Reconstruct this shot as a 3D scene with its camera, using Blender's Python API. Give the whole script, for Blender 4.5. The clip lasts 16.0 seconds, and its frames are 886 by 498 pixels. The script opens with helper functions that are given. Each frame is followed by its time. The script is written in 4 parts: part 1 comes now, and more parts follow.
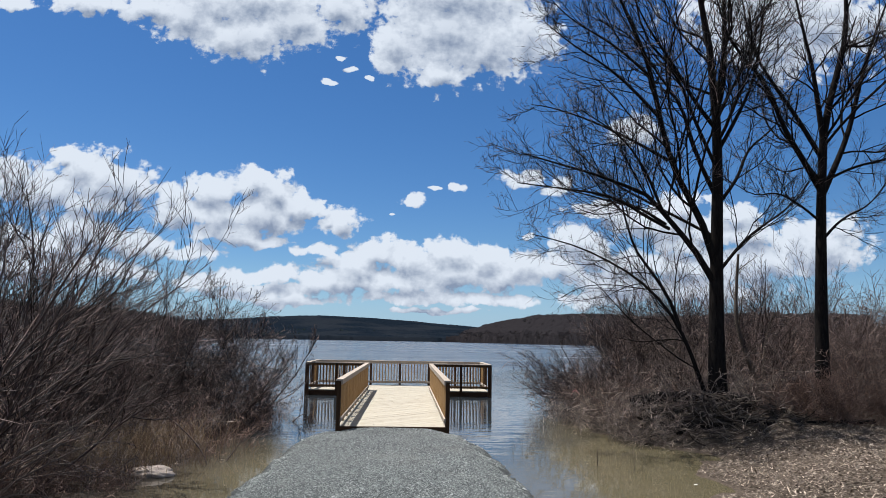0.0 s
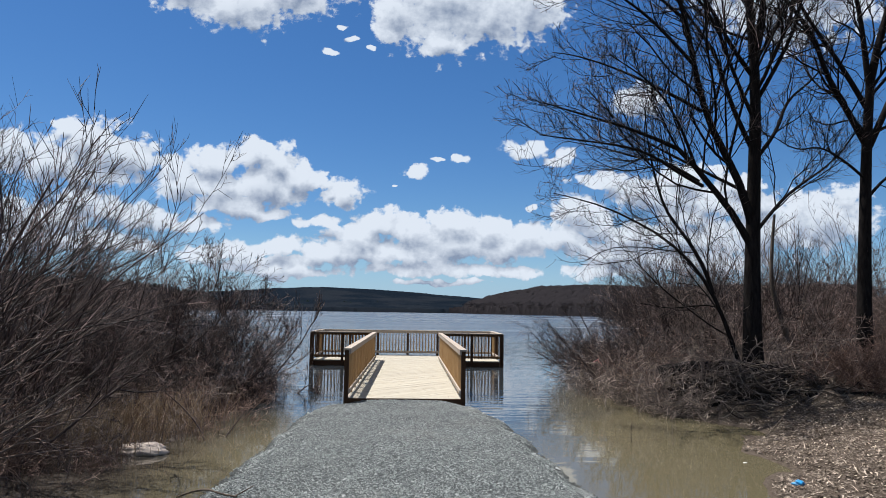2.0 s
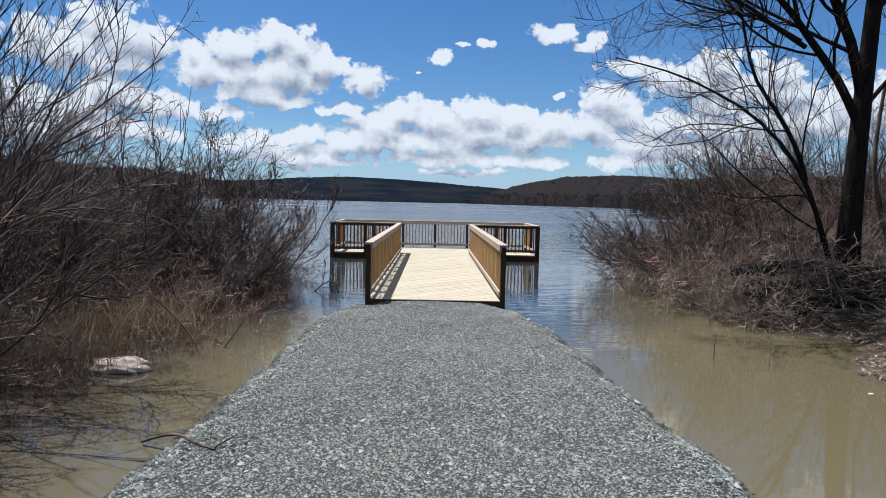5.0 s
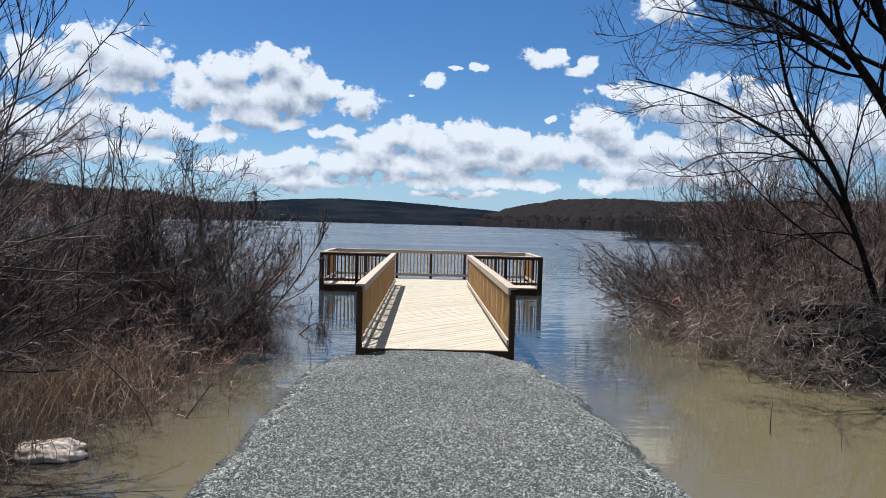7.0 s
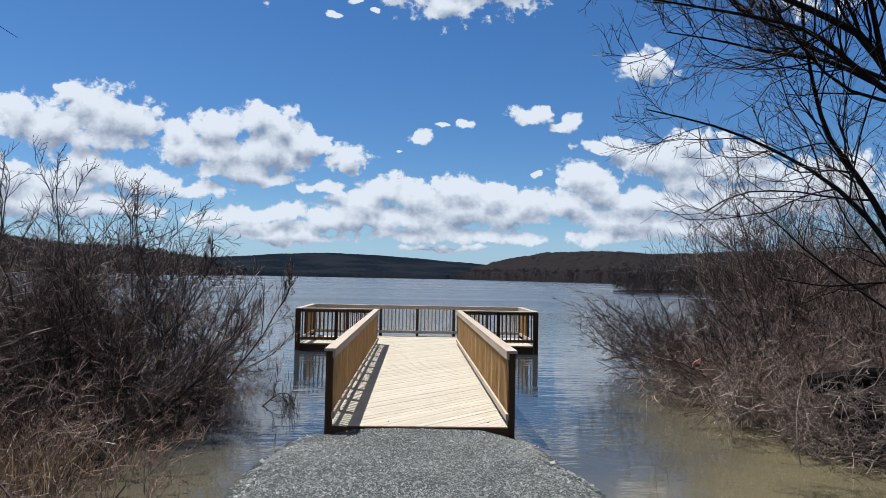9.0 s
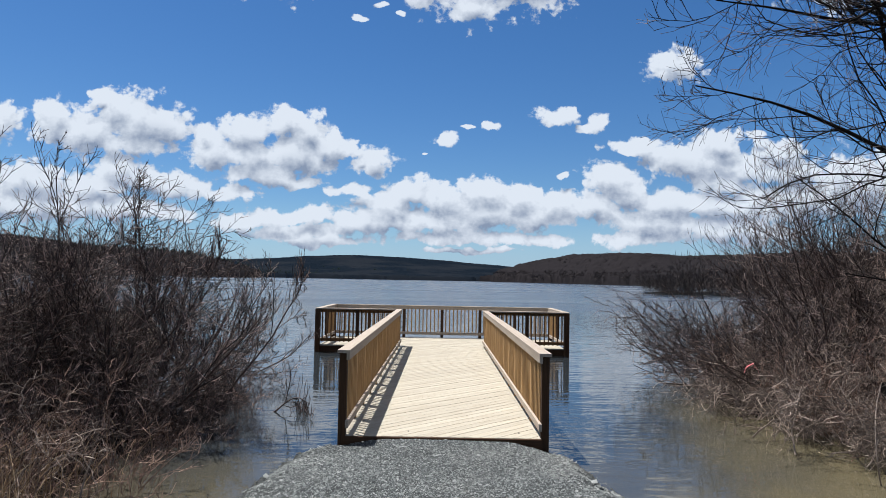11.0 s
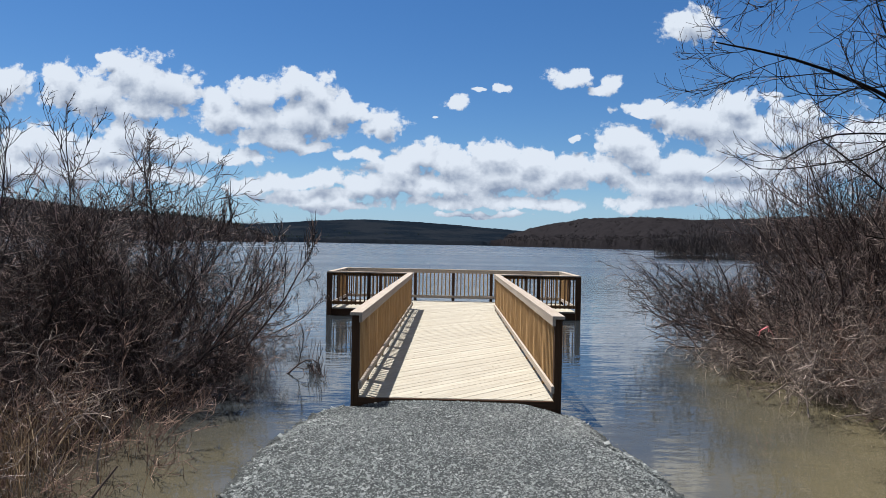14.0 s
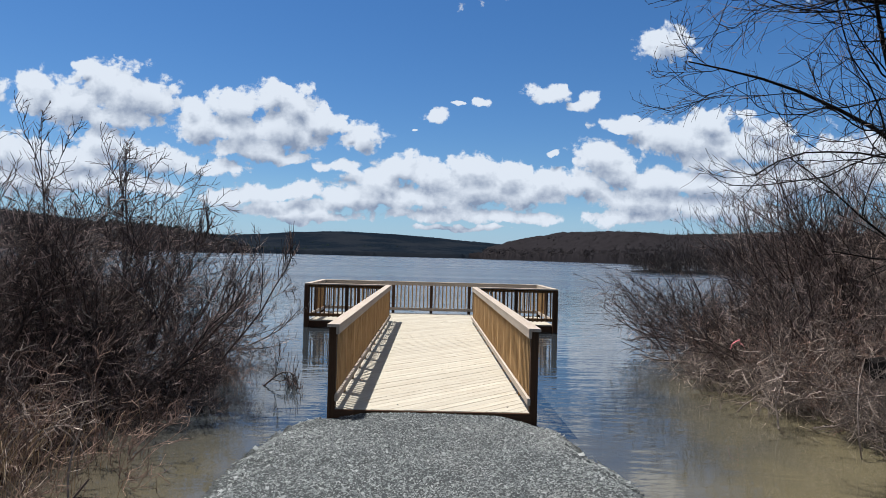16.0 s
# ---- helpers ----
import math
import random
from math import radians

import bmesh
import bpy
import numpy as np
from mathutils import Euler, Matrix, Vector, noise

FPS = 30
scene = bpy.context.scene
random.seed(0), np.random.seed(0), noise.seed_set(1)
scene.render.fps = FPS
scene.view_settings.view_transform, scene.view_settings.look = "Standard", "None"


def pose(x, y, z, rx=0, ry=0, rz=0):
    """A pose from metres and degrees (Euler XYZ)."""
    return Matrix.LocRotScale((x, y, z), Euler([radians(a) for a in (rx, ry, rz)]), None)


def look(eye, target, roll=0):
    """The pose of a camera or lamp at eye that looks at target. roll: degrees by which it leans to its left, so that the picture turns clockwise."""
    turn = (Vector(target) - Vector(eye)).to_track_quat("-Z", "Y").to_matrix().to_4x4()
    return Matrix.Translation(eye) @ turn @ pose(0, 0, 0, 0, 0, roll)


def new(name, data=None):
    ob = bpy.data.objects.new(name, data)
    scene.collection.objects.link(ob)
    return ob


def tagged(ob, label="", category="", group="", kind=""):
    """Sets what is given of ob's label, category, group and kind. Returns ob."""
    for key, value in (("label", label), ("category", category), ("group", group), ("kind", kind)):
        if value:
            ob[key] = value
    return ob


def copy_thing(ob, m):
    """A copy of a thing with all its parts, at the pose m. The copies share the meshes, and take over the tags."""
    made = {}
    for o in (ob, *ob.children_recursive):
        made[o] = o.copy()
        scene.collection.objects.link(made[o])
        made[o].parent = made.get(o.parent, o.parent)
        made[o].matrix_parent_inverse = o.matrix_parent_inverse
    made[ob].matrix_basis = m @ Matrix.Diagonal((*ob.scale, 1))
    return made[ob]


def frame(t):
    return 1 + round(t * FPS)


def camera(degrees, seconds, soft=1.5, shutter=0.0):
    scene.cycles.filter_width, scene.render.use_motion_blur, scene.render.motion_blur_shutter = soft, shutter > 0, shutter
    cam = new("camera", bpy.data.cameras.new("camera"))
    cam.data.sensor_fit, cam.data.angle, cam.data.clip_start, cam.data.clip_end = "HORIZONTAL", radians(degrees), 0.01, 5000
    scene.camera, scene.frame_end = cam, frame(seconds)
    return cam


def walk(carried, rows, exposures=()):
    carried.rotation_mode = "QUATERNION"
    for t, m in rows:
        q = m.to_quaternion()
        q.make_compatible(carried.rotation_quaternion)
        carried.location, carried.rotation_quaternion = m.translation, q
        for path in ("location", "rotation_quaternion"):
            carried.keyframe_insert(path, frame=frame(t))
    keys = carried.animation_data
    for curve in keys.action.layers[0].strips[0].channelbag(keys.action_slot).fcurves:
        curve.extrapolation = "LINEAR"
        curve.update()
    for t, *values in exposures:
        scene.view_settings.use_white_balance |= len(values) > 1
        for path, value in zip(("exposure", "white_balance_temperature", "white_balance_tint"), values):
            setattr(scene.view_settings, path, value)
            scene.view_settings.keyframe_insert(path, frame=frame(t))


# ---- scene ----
cam = camera(68.0, 16.0, soft=0.65)
PATH = [
    (0, (0.289, -15.736, 2.389), (0.391, -13.757, 2.664), 1.0),
    (0.5, (0.217, -15.454, 2.374), (0.313, -13.472, 2.628), 0.8),
    (1, (0.19, -15.153, 2.334), (0.282, -13.169, 2.564), 0.8),
    (1.5, (0.17, -14.857, 2.322), (0.263, -12.87, 2.528), 0.7),
    (2, (0.09, -14.543, 2.277), (0.185, -12.554, 2.466), 0.9),
    (2.5, (0.055, -14.204, 2.259), (0.157, -12.214, 2.428), 1.1),
    (3, (0.064, -13.83, 2.239), (0.17, -11.838, 2.378), 1.2),
    (3.5, (0.01, -13.449, 2.189), (0.103, -11.453, 2.269), 1.4),
    (4, (-0.061, -13.06, 2.211), (0.005, -11.061, 2.206), 1.4),
    (4.5, (-0.055, -12.654, 2.221), (-0.016, -10.658, 2.115), 1.3),
    (4.7, (-0.047, -12.509, 2.229), (-0.018, -10.514, 2.084), 1.3),
    (6.8, (-0.183, -11.068, 2.444), (-0.142, -9.072, 2.324), 1.5),
    (7, (-0.19, -10.88, 2.481), (-0.139, -8.882, 2.403), 1.5),
    (7.5, (-0.159, -10.462, 2.488), (-0.087, -8.463, 2.509), 1.3),
    (8, (-0.123, -10.036, 2.499), (-0.035, -8.04, 2.586), 1.2),
    (10.5, (-0.104, -8.408, 2.362), (-0.054, -6.41, 2.446), 0.7),
    (11, (-0.069, -8.314, 2.357), (-0.064, -6.316, 2.448), 1.1),
    (11.5, (-0.076, -8.308, 2.344), (-0.127, -6.31, 2.434), 1.4),
    (12, (-0.072, -8.299, 2.335), (-0.163, -6.302, 2.404), 1.9),
    (12.5, (-0.082, -8.233, 2.323), (-0.184, -6.236, 2.361), 2.0),
    (13, (-0.095, -8.211, 2.314), (-0.177, -6.212, 2.32), 2.0),
    (13.5, (-0.096, -8.238, 2.33), (-0.148, -6.239, 2.317), 1.5),
    (14, (-0.092, -8.233, 2.33), (-0.117, -6.233, 2.312), 1.1),
    (14.5, (-0.082, -8.24, 2.327), (-0.088, -6.24, 2.315), 1.0),
    (15, (-0.089, -8.25, 2.326), (-0.077, -6.25, 2.328), 1.2),
    (15.5, (-0.09, -8.267, 2.326), (-0.062, -6.267, 2.34), 1.4),
    (16, (-0.081, -8.29, 2.329), (-0.042, -6.29, 2.351), 1.5),
]
EXPOSURE = 0.77
walk(cam, [(t, look(eye, target, roll)) for t, eye, target, roll in PATH], [(0, EXPOSURE, 6150, 10), (3.5, EXPOSURE + 0.03, 6150, 10), (7, EXPOSURE + 0.11, 6150, 10), (8, EXPOSURE + 0.05, 6150, 10), (10.5, EXPOSURE, 6150, 10), (16, EXPOSURE, 6150, 10)])

# ---- levels ----
WATER = 0.17          # lake surface
DECK = 0.38           # top of the pier's boards
RAIL = 1.067          # guard height over the boards
rng = np.random.default_rng(7)

# ---- sky, clouds and sun ----
SUN = Vector((-0.35, 0.26, 1.067)).normalized()


def add(nt, kind, **inputs):
    """A node; an input is given by its number, as in i0=..."""
    n = nt.nodes.new(kind)
    for key, value in inputs.items():
        sock = n.inputs[int(key[1:])]
        if isinstance(value, bpy.types.NodeSocket):
            nt.links.new(value, sock)
        else:
            sock.default_value = value
    return n


def maths(nt, op, a, b=0.0, c=0.0, clamp=False):
    n = add(nt, "ShaderNodeMath", i0=a, i1=b, i2=c)
    n.operation, n.use_clamp = op, clamp
    return n.outputs[0]


def vecs(nt, op, a, b=(0, 0, 0), c=(0, 0, 0)):
    n = add(nt, "ShaderNodeVectorMath", i0=a, i1=b)
    n.operation = op
    if op == "MULTIPLY_ADD":
        if isinstance(c, bpy.types.NodeSocket):
            nt.links.new(c, n.inputs[2])
        else:
            n.inputs[2].default_value = c
    return n.outputs["Value"] if op in ("LENGTH", "DOT_PRODUCT", "DISTANCE") else n.outputs["Vector"]


def mixed(nt, fac, a, b, blend="MIX"):
    n = nt.nodes.new("ShaderNodeMix")
    n.data_type, n.blend_type = "RGBA", blend
    for sock, value in ((n.inputs[0], fac), (n.inputs[6], a), (n.inputs[7], b)):
        if isinstance(value, bpy.types.NodeSocket):
            nt.links.new(value, sock)
        else:
            sock.default_value = value if not isinstance(value, tuple) or len(value) == 4 else (*value, 1)
    return n.outputs[2]


def smooth(nt, x, lo, hi, to_lo=0.0, to_hi=1.0):
    n = add(nt, "ShaderNodeMapRange", i0=x, i1=lo, i2=hi, i3=to_lo, i4=to_hi)
    n.interpolation_type = "SMOOTHSTEP"
    return n.outputs[0]


def noisy(nt, vector, scale, detail=4.0, rough=0.55, distortion=0.0):
    n = add(nt, "ShaderNodeTexNoise")
    nt.links.new(vector, n.inputs["Vector"])
    n.inputs["Scale"].default_value, n.inputs["Detail"].default_value = scale, detail
    n.inputs["Roughness"].default_value, n.inputs["Distortion"].default_value = rough, distortion
    return n


# clouds: middle (sideways and up, per unit of distance ahead) and half sizes of their puffs
CLOUD_WEST_LUMP = [
    (-0.600, 0.231, 0.033, 0.035), (-0.552, 0.219, 0.061, 0.033), (-0.509, 0.254, 0.043, 0.030), (-0.470, 0.233, 0.065, 0.041), (-0.435, 0.225, 0.043, 0.036),
    (-0.536, 0.276, 0.019, 0.010), (-0.487, 0.200, 0.078, 0.017), (-0.370, 0.222, 0.026, 0.022)]
CLOUD_WEST_RIDGE = [
    (-0.356, 0.192, 0.039, 0.030), (-0.305, 0.223, 0.043, 0.026), (-0.240, 0.237, 0.035, 0.026), (-0.210, 0.221, 0.039, 0.030), (-0.175, 0.200, 0.039, 0.030),
    (-0.222, 0.186, 0.060, 0.030), (-0.296, 0.185, 0.052, 0.026), (-0.261, 0.159, 0.052, 0.019), (-0.106, 0.179, 0.036, 0.021), (-0.132, 0.192, 0.017, 0.010),
    (-0.221, 0.145, 0.041, 0.012), (-0.304, 0.159, 0.043, 0.015), (-0.139, 0.133, 0.033, 0.011)]
CLOUD_WEST_LOW = [
    (-0.692, 0.230, 0.042, 0.033), (-0.503, 0.160, 0.043, 0.024), (-0.460, 0.143, 0.069, 0.022), (-0.538, 0.133, 0.078, 0.022), (-0.407, 0.135, 0.052, 0.019),
    (-0.321, 0.126, 0.039, 0.014), (-0.625, 0.136, 0.078, 0.030), (-0.590, 0.102, 0.131, 0.026), (-0.686, 0.100, 0.070, 0.035), (-0.476, 0.095, 0.104, 0.017)]
CLOUD_SMALL = [
    (0.005, 0.217, 0.027, 0.013), (0.035, 0.233, 0.015, 0.004), (0.072, 0.237, 0.024, 0.009), (-0.028, 0.190, 0.007, 0.004), (0.172, 0.257, 0.034, 0.014),
    (0.193, 0.266, 0.014, 0.014), (0.240, 0.242, 0.029, 0.017), (0.215, 0.238, 0.017, 0.009), (0.357, 0.336, 0.044, 0.024), (0.336, 0.327, 0.025, 0.012),
    (0.182, 0.160, 0.015, 0.007)]
CLOUD_BANK_WEST = [
    (-0.208, 0.092, 0.047, 0.014), (-0.259, 0.086, 0.052, 0.016), (-0.303, 0.081, 0.043, 0.012), (-0.138, 0.084, 0.043, 0.015), (-0.224, 0.070, 0.095, 0.012),
    (-0.181, 0.056, 0.069, 0.008), (-0.087, 0.111, 0.043, 0.021), (-0.049, 0.133, 0.039, 0.021), (-0.095, 0.089, 0.069, 0.019)]
CLOUD_BANK_MIDDLE = [
    (-0.001, 0.121, 0.052, 0.026), (0.059, 0.135, 0.047, 0.024), (0.068, 0.105, 0.077, 0.030), (-0.001, 0.087, 0.094, 0.024), (0.119, 0.127, 0.047, 0.024),
    (0.136, 0.102, 0.068, 0.026), (0.170, 0.115, 0.043, 0.021), (0.026, 0.061, 0.103, 0.010), (0.129, 0.062, 0.068, 0.009), (0.043, 0.045, 0.077, 0.004)]
CLOUD_BANK_EAST = [
    (0.264, 0.156, 0.043, 0.027), (0.281, 0.139, 0.051, 0.021), (0.230, 0.117, 0.060, 0.021), (0.305, 0.208, 0.051, 0.012), (0.280, 0.200, 0.026, 0.009),
    (0.365, 0.192, 0.060, 0.026), (0.424, 0.218, 0.038, 0.024), (0.408, 0.188, 0.068, 0.026), (0.479, 0.228, 0.017, 0.009), (0.518, 0.207, 0.038, 0.015),
    (0.459, 0.180, 0.051, 0.021)]
CLOUD_BANK_FAR_EAST = [
    (0.425, 0.158, 0.059, 0.017), (0.341, 0.127, 0.085, 0.024), (0.426, 0.124, 0.093, 0.026), (0.325, 0.097, 0.094, 0.021), (0.283, 0.062, 0.043, 0.012),
    (0.334, 0.076, 0.043, 0.015), (0.427, 0.086, 0.127, 0.021), (0.535, 0.173, 0.059, 0.026), (0.553, 0.131, 0.085, 0.034), (0.646, 0.158, 0.084, 0.051)]
CLOUD_OVERHEAD = [
    (-0.361, 0.500, 0.061, 0.038), (-0.272, 0.475, 0.080, 0.043), (-0.193, 0.498, 0.072, 0.048), (-0.122, 0.525, 0.054, 0.044), (-0.252, 0.446, 0.031, 0.019),
    (-0.520, 0.516, 0.052, 0.021), (-0.415, 0.516, 0.070, 0.024), (-0.623, 0.512, 0.038, 0.013), (-0.257, 0.533, 0.180, 0.039)]
CLOUD_OVERHEAD_EAST = [
    (0.620, 0.545, 0.170, 0.090),
    (0.060, 0.490, 0.110, 0.073), (0.043, 0.418, 0.041, 0.030), (-0.030, 0.467, 0.041, 0.048), (0.115, 0.473, 0.083, 0.053), (0.180, 0.495, 0.056, 0.059),
    (-0.038, 0.438, 0.022, 0.014), (-0.131, 0.400, 0.016, 0.008), (-0.101, 0.421, 0.016, 0.006), (-0.069, 0.410, 0.009, 0.006), (-0.119, 0.442, 0.012, 0.005),
    (0.059, 0.558, 0.149, 0.059), (0.575, 0.493, 0.077, 0.060), (0.674, 0.537, 0.098, 0.061)]

world = bpy.data.worlds.new("sky")
scene.world = world
world.use_nodes = True
nt = world.node_tree
sky = nt.nodes.new("ShaderNodeTexSky")
sky.sky_type, sky.sun_disc = "NISHITA", False
sky.sun_elevation, sky.sun_rotation = math.asin(SUN.z), math.atan2(SUN.x, SUN.y)
sky.air_density, sky.dust_density, sky.ozone_density, sky.altitude = 1.0, 0.3, 3.0, 300
blue = add(nt, "ShaderNodeHueSaturation", i0=0.5, i1=1.22, i2=1.0, i3=1.0, i4=sky.outputs[0]).outputs[0]
way = nt.nodes.new("ShaderNodeTexCoord").outputs["Generated"]
axes = add(nt, "ShaderNodeSeparateXYZ", i0=way)
ahead = maths(nt, "MAXIMUM", axes.outputs[1], 0.2)
flat = add(nt, "ShaderNodeCombineXYZ", i0=maths(nt, "DIVIDE", axes.outputs[0], ahead),
           i1=maths(nt, "DIVIDE", axes.outputs[2], ahead), i2=0.0).outputs[0]
PUFFS = [(u, v, ru * (0.72 if ru < 0.03 else 1.0), rv * (0.72 if ru < 0.03 else 1.0)) for u, v, ru, rv in
         CLOUD_WEST_LUMP + CLOUD_WEST_RIDGE + CLOUD_WEST_LOW + CLOUD_SMALL + CLOUD_BANK_WEST + CLOUD_BANK_MIDDLE
         + CLOUD_BANK_EAST + CLOUD_BANK_FAR_EAST + CLOUD_OVERHEAD + CLOUD_OVERHEAD_EAST]


def cloud_body(at):
    """How deep a direction lies inside the cumulus clouds: about 1 in a puff's middle, 0 at its edge."""
    swirl = noisy(nt, at, 14.0, 3.0, 0.6).outputs["Color"]
    spot = vecs(nt, "MULTIPLY_ADD", vecs(nt, "SUBTRACT", swirl, (0.5, 0.5, 0.5)), (0.045, 0.035, 0.0), at)
    near = None
    for u, v, ru, rv in PUFFS:
        off = vecs(nt, "MULTIPLY_ADD", spot, (0.88 / ru, 0.88 / rv, 0.0), (-0.88 * u / ru, -0.88 * v / rv, 0.0))
        length = vecs(nt, "LENGTH", off)
        near = length if near is None else maths(nt, "SMOOTH_MIN", near, length, 0.22)
    core = maths(nt, "SUBTRACT", 1.0, near)
    billow = noisy(nt, vecs(nt, "MULTIPLY", at, (1.0, 1.3, 1.0)), 24.0, 10.0, 0.68).outputs["Fac"]
    heads = nt.nodes.new("ShaderNodeTexVoronoi")
    heads.feature, heads.voronoi_dimensions = "SMOOTH_F1", "2D"
    nt.links.new(spot, heads.inputs["Vector"])
    heads.inputs["Scale"].default_value, heads.inputs["Detail"].default_value = 38.0, 2.0
    heads.inputs["Roughness"].default_value, heads.inputs["Smoothness"].default_value = 0.5, 0.4
    puffy = maths(nt, "SUBTRACT", 0.66, heads.outputs["Distance"])
    rough = maths(nt, "MULTIPLY_ADD", maths(nt, "SUBTRACT", billow, 0.445), 1.55, maths(nt, "MULTIPLY", puffy, 0.5))
    wisps = noisy(nt, at, 95.0, 4.0, 0.65).outputs["Fac"]
    rough = maths(nt, "MULTIPLY_ADD", maths(nt, "SUBTRACT", wisps, 0.5), 0.55, rough)
    return core, maths(nt, "ADD", core, rough)


_, body = cloud_body(flat)
core_up, body_up = cloud_body(vecs(nt, "ADD", flat, (-0.006, 0.022, 0.0)))
front_cover = maths(nt, "MULTIPLY", smooth(nt, body, 0.0, 0.32), smooth(nt, axes.outputs[1], 0.5, 0.62))
# the rest of the sky: unseen clouds added high up, whitening the fill light
dome = vecs(nt, "DIVIDE", way, add(nt, "ShaderNodeCombineXYZ", i0=maths(nt, "ADD", maths(nt, "ABSOLUTE", axes.outputs[2]), 0.25),
                                    i1=maths(nt, "ADD", maths(nt, "ABSOLUTE", axes.outputs[2]), 0.25), i2=1.0).outputs[0])
rest = noisy(nt, dome, 2.2, 6.0, 0.55).outputs["Fac"]
rest_cover = maths(nt, "MULTIPLY", smooth(nt, rest, 0.44, 0.56), maths(nt, "MULTIPLY", smooth(nt, axes.outputs[1], 0.62, 0.5), smooth(nt, axes.outputs[2], 0.25, 0.6)))
cover = maths(nt, "MAXIMUM", front_cover, rest_cover)
light = maths(nt, "MULTIPLY_ADD", maths(nt, "SUBTRACT", body, body_up), 0.60, 0.76, clamp=True)
belly = noisy(nt, flat, 10.0, 2.0, 0.5).outputs["Fac"]
thick = smooth(nt, maths(nt, "MULTIPLY_ADD", belly, 0.9, core_up), 0.72, 1.40, 0.0, 0.34)
shade = maths(nt, "SUBTRACT", light, thick, clamp=True)
cloud = mixed(nt, shade, (0.27, 0.33, 0.44), (0.80, 0.845, 0.90))
SKY_GAIN = 0.085
clear = vecs(nt, "MULTIPLY", blue, (SKY_GAIN * 0.90, SKY_GAIN * 1.03, SKY_GAIN * 1.16))
haze = mixed(nt, smooth(nt, axes.outputs[2], 0.13, -0.02, 0.0, 0.6), clear, (0.34, 0.56, 0.84))
cloud = mixed(nt, rest_cover, cloud, (0.62, 0.62, 0.62))
whole = mixed(nt, cover, haze, cloud)
nt.links.new(whole, nt.nodes["Background"].inputs[0])
nt.nodes["Background"].inputs[1].default_value = 0.56

sun = new("sun", bpy.data.lights.new("sun", "SUN"))
sun.data.energy, sun.data.angle, sun.data.color = 4.9, radians(0.5), (1.0, 0.955, 0.895)
sun.matrix_world = look(SUN * 80, (0, 0, 0))


# ---- materials ----
def material(name, rough=0.8, spec=0.3):
    m = bpy.data.materials.new(name)
    m.use_nodes = True
    p = m.node_tree.nodes["Principled BSDF"]
    p.inputs["Roughness"].default_value, p.inputs["Specular IOR Level"].default_value = rough, spec
    return m, m.node_tree, p


def bump(nt, p, height, strength, distance):
    b = add(nt, "ShaderNodeBump")
    b.inputs["Strength"].default_value, b.inputs["Distance"].default_value = strength, distance
    nt.links.new(height, b.inputs["Height"])
    nt.links.new(b.outputs[0], p.inputs["Normal"])


def ramp(nt, fac, *stops):
    n = add(nt, "ShaderNodeValToRGB", i0=fac)
    while len(n.color_ramp.elements) < len(stops):
        n.color_ramp.elements.new(0.5)
    for e, (place, colour) in zip(n.color_ramp.elements, stops):
        e.position, e.color = place, (*colour, 1)
    return n.outputs[0]


def lumber_material(name, pale, tan, dark):
    """Sawn timber, its grain along the piece's own x."""
    m, nt, p = material(name, 0.8, 0.12)
    local = nt.nodes.new("ShaderNodeTexCoord").outputs["Object"]
    info = nt.nodes.new("ShaderNodeObjectInfo").outputs["Random"]
    shift = add(nt, "ShaderNodeCombineXYZ", i0=maths(nt, "MULTIPLY", info, 31.0), i1=maths(nt, "MULTIPLY", info, 17.0), i2=0.0).outputs[0]
    along = vecs(nt, "MULTIPLY", vecs(nt, "ADD", local, shift), (1.2, 26.0, 26.0))
    grain = noisy(nt, along, 1.6, 6.0, 0.6, 1.2).outputs["Fac"]
    blotch = noisy(nt, vecs(nt, "ADD", local, shift), 1.7, 3.0).outputs["Fac"]
    c = ramp(nt, grain, (0.30, dark), (0.48, tan), (0.68, pale))
    c = mixed(nt, maths(nt, "MULTIPLY", smooth(nt, blotch, 0.4, 0.75), 0.35), c, dark)
    tone = maths(nt, "MULTIPLY_ADD", info, 0.14, 0.93)
    c = vecs(nt, "MULTIPLY", c, add(nt, "ShaderNodeCombineXYZ", i0=tone, i1=tone, i2=tone).outputs[0])
    nt.links.new(c, p.inputs["Base Color"])
    bump(nt, p, grain, 0.25, 0.004)
    return m


deck_wood = lumber_material("deck_wood", (0.388, 0.354, 0.287), (0.361, 0.324, 0.254), (0.296, 0.254, 0.190))
rail_wood = lumber_material("rail_wood", (0.455, 0.288, 0.134), (0.380, 0.232, 0.103), (0.260, 0.152, 0.066))
cap_wood = lumber_material("cap_wood", (.405, .345, .285), (.355, .295, .235), (.27, .215, .165))
# rail timber again, with the dark of its shaded side put into the colour
shaded_rail_wood = lumber_material("shaded_rail_wood", (.205, .118, .058), (.160, .088, .042), (.100, .054, .027))
# post and joist timber, its colour darkened to stand for faces turned from the sun
shaded_frame_wood = lumber_material("shaded_frame_wood", (.075, .040, .021), (.056, .030, .016), (.034, .019, .011))


def bark_material(name, a, b, scale=18.0):
    m, nt, p = material(name, 0.95, 0.06)
    place = nt.nodes.new("ShaderNodeTexCoord").outputs["Object"]
    n = noisy(nt, vecs(nt, "MULTIPLY", place, (1.0, 1.0, 0.25)), scale, 5.0, 0.65).outputs["Fac"]
    nt.links.new(ramp(nt, n, (0.3, a), (0.7, b)), p.inputs["Base Color"])
    bump(nt, p, n, 0.8, 0.02)
    return m


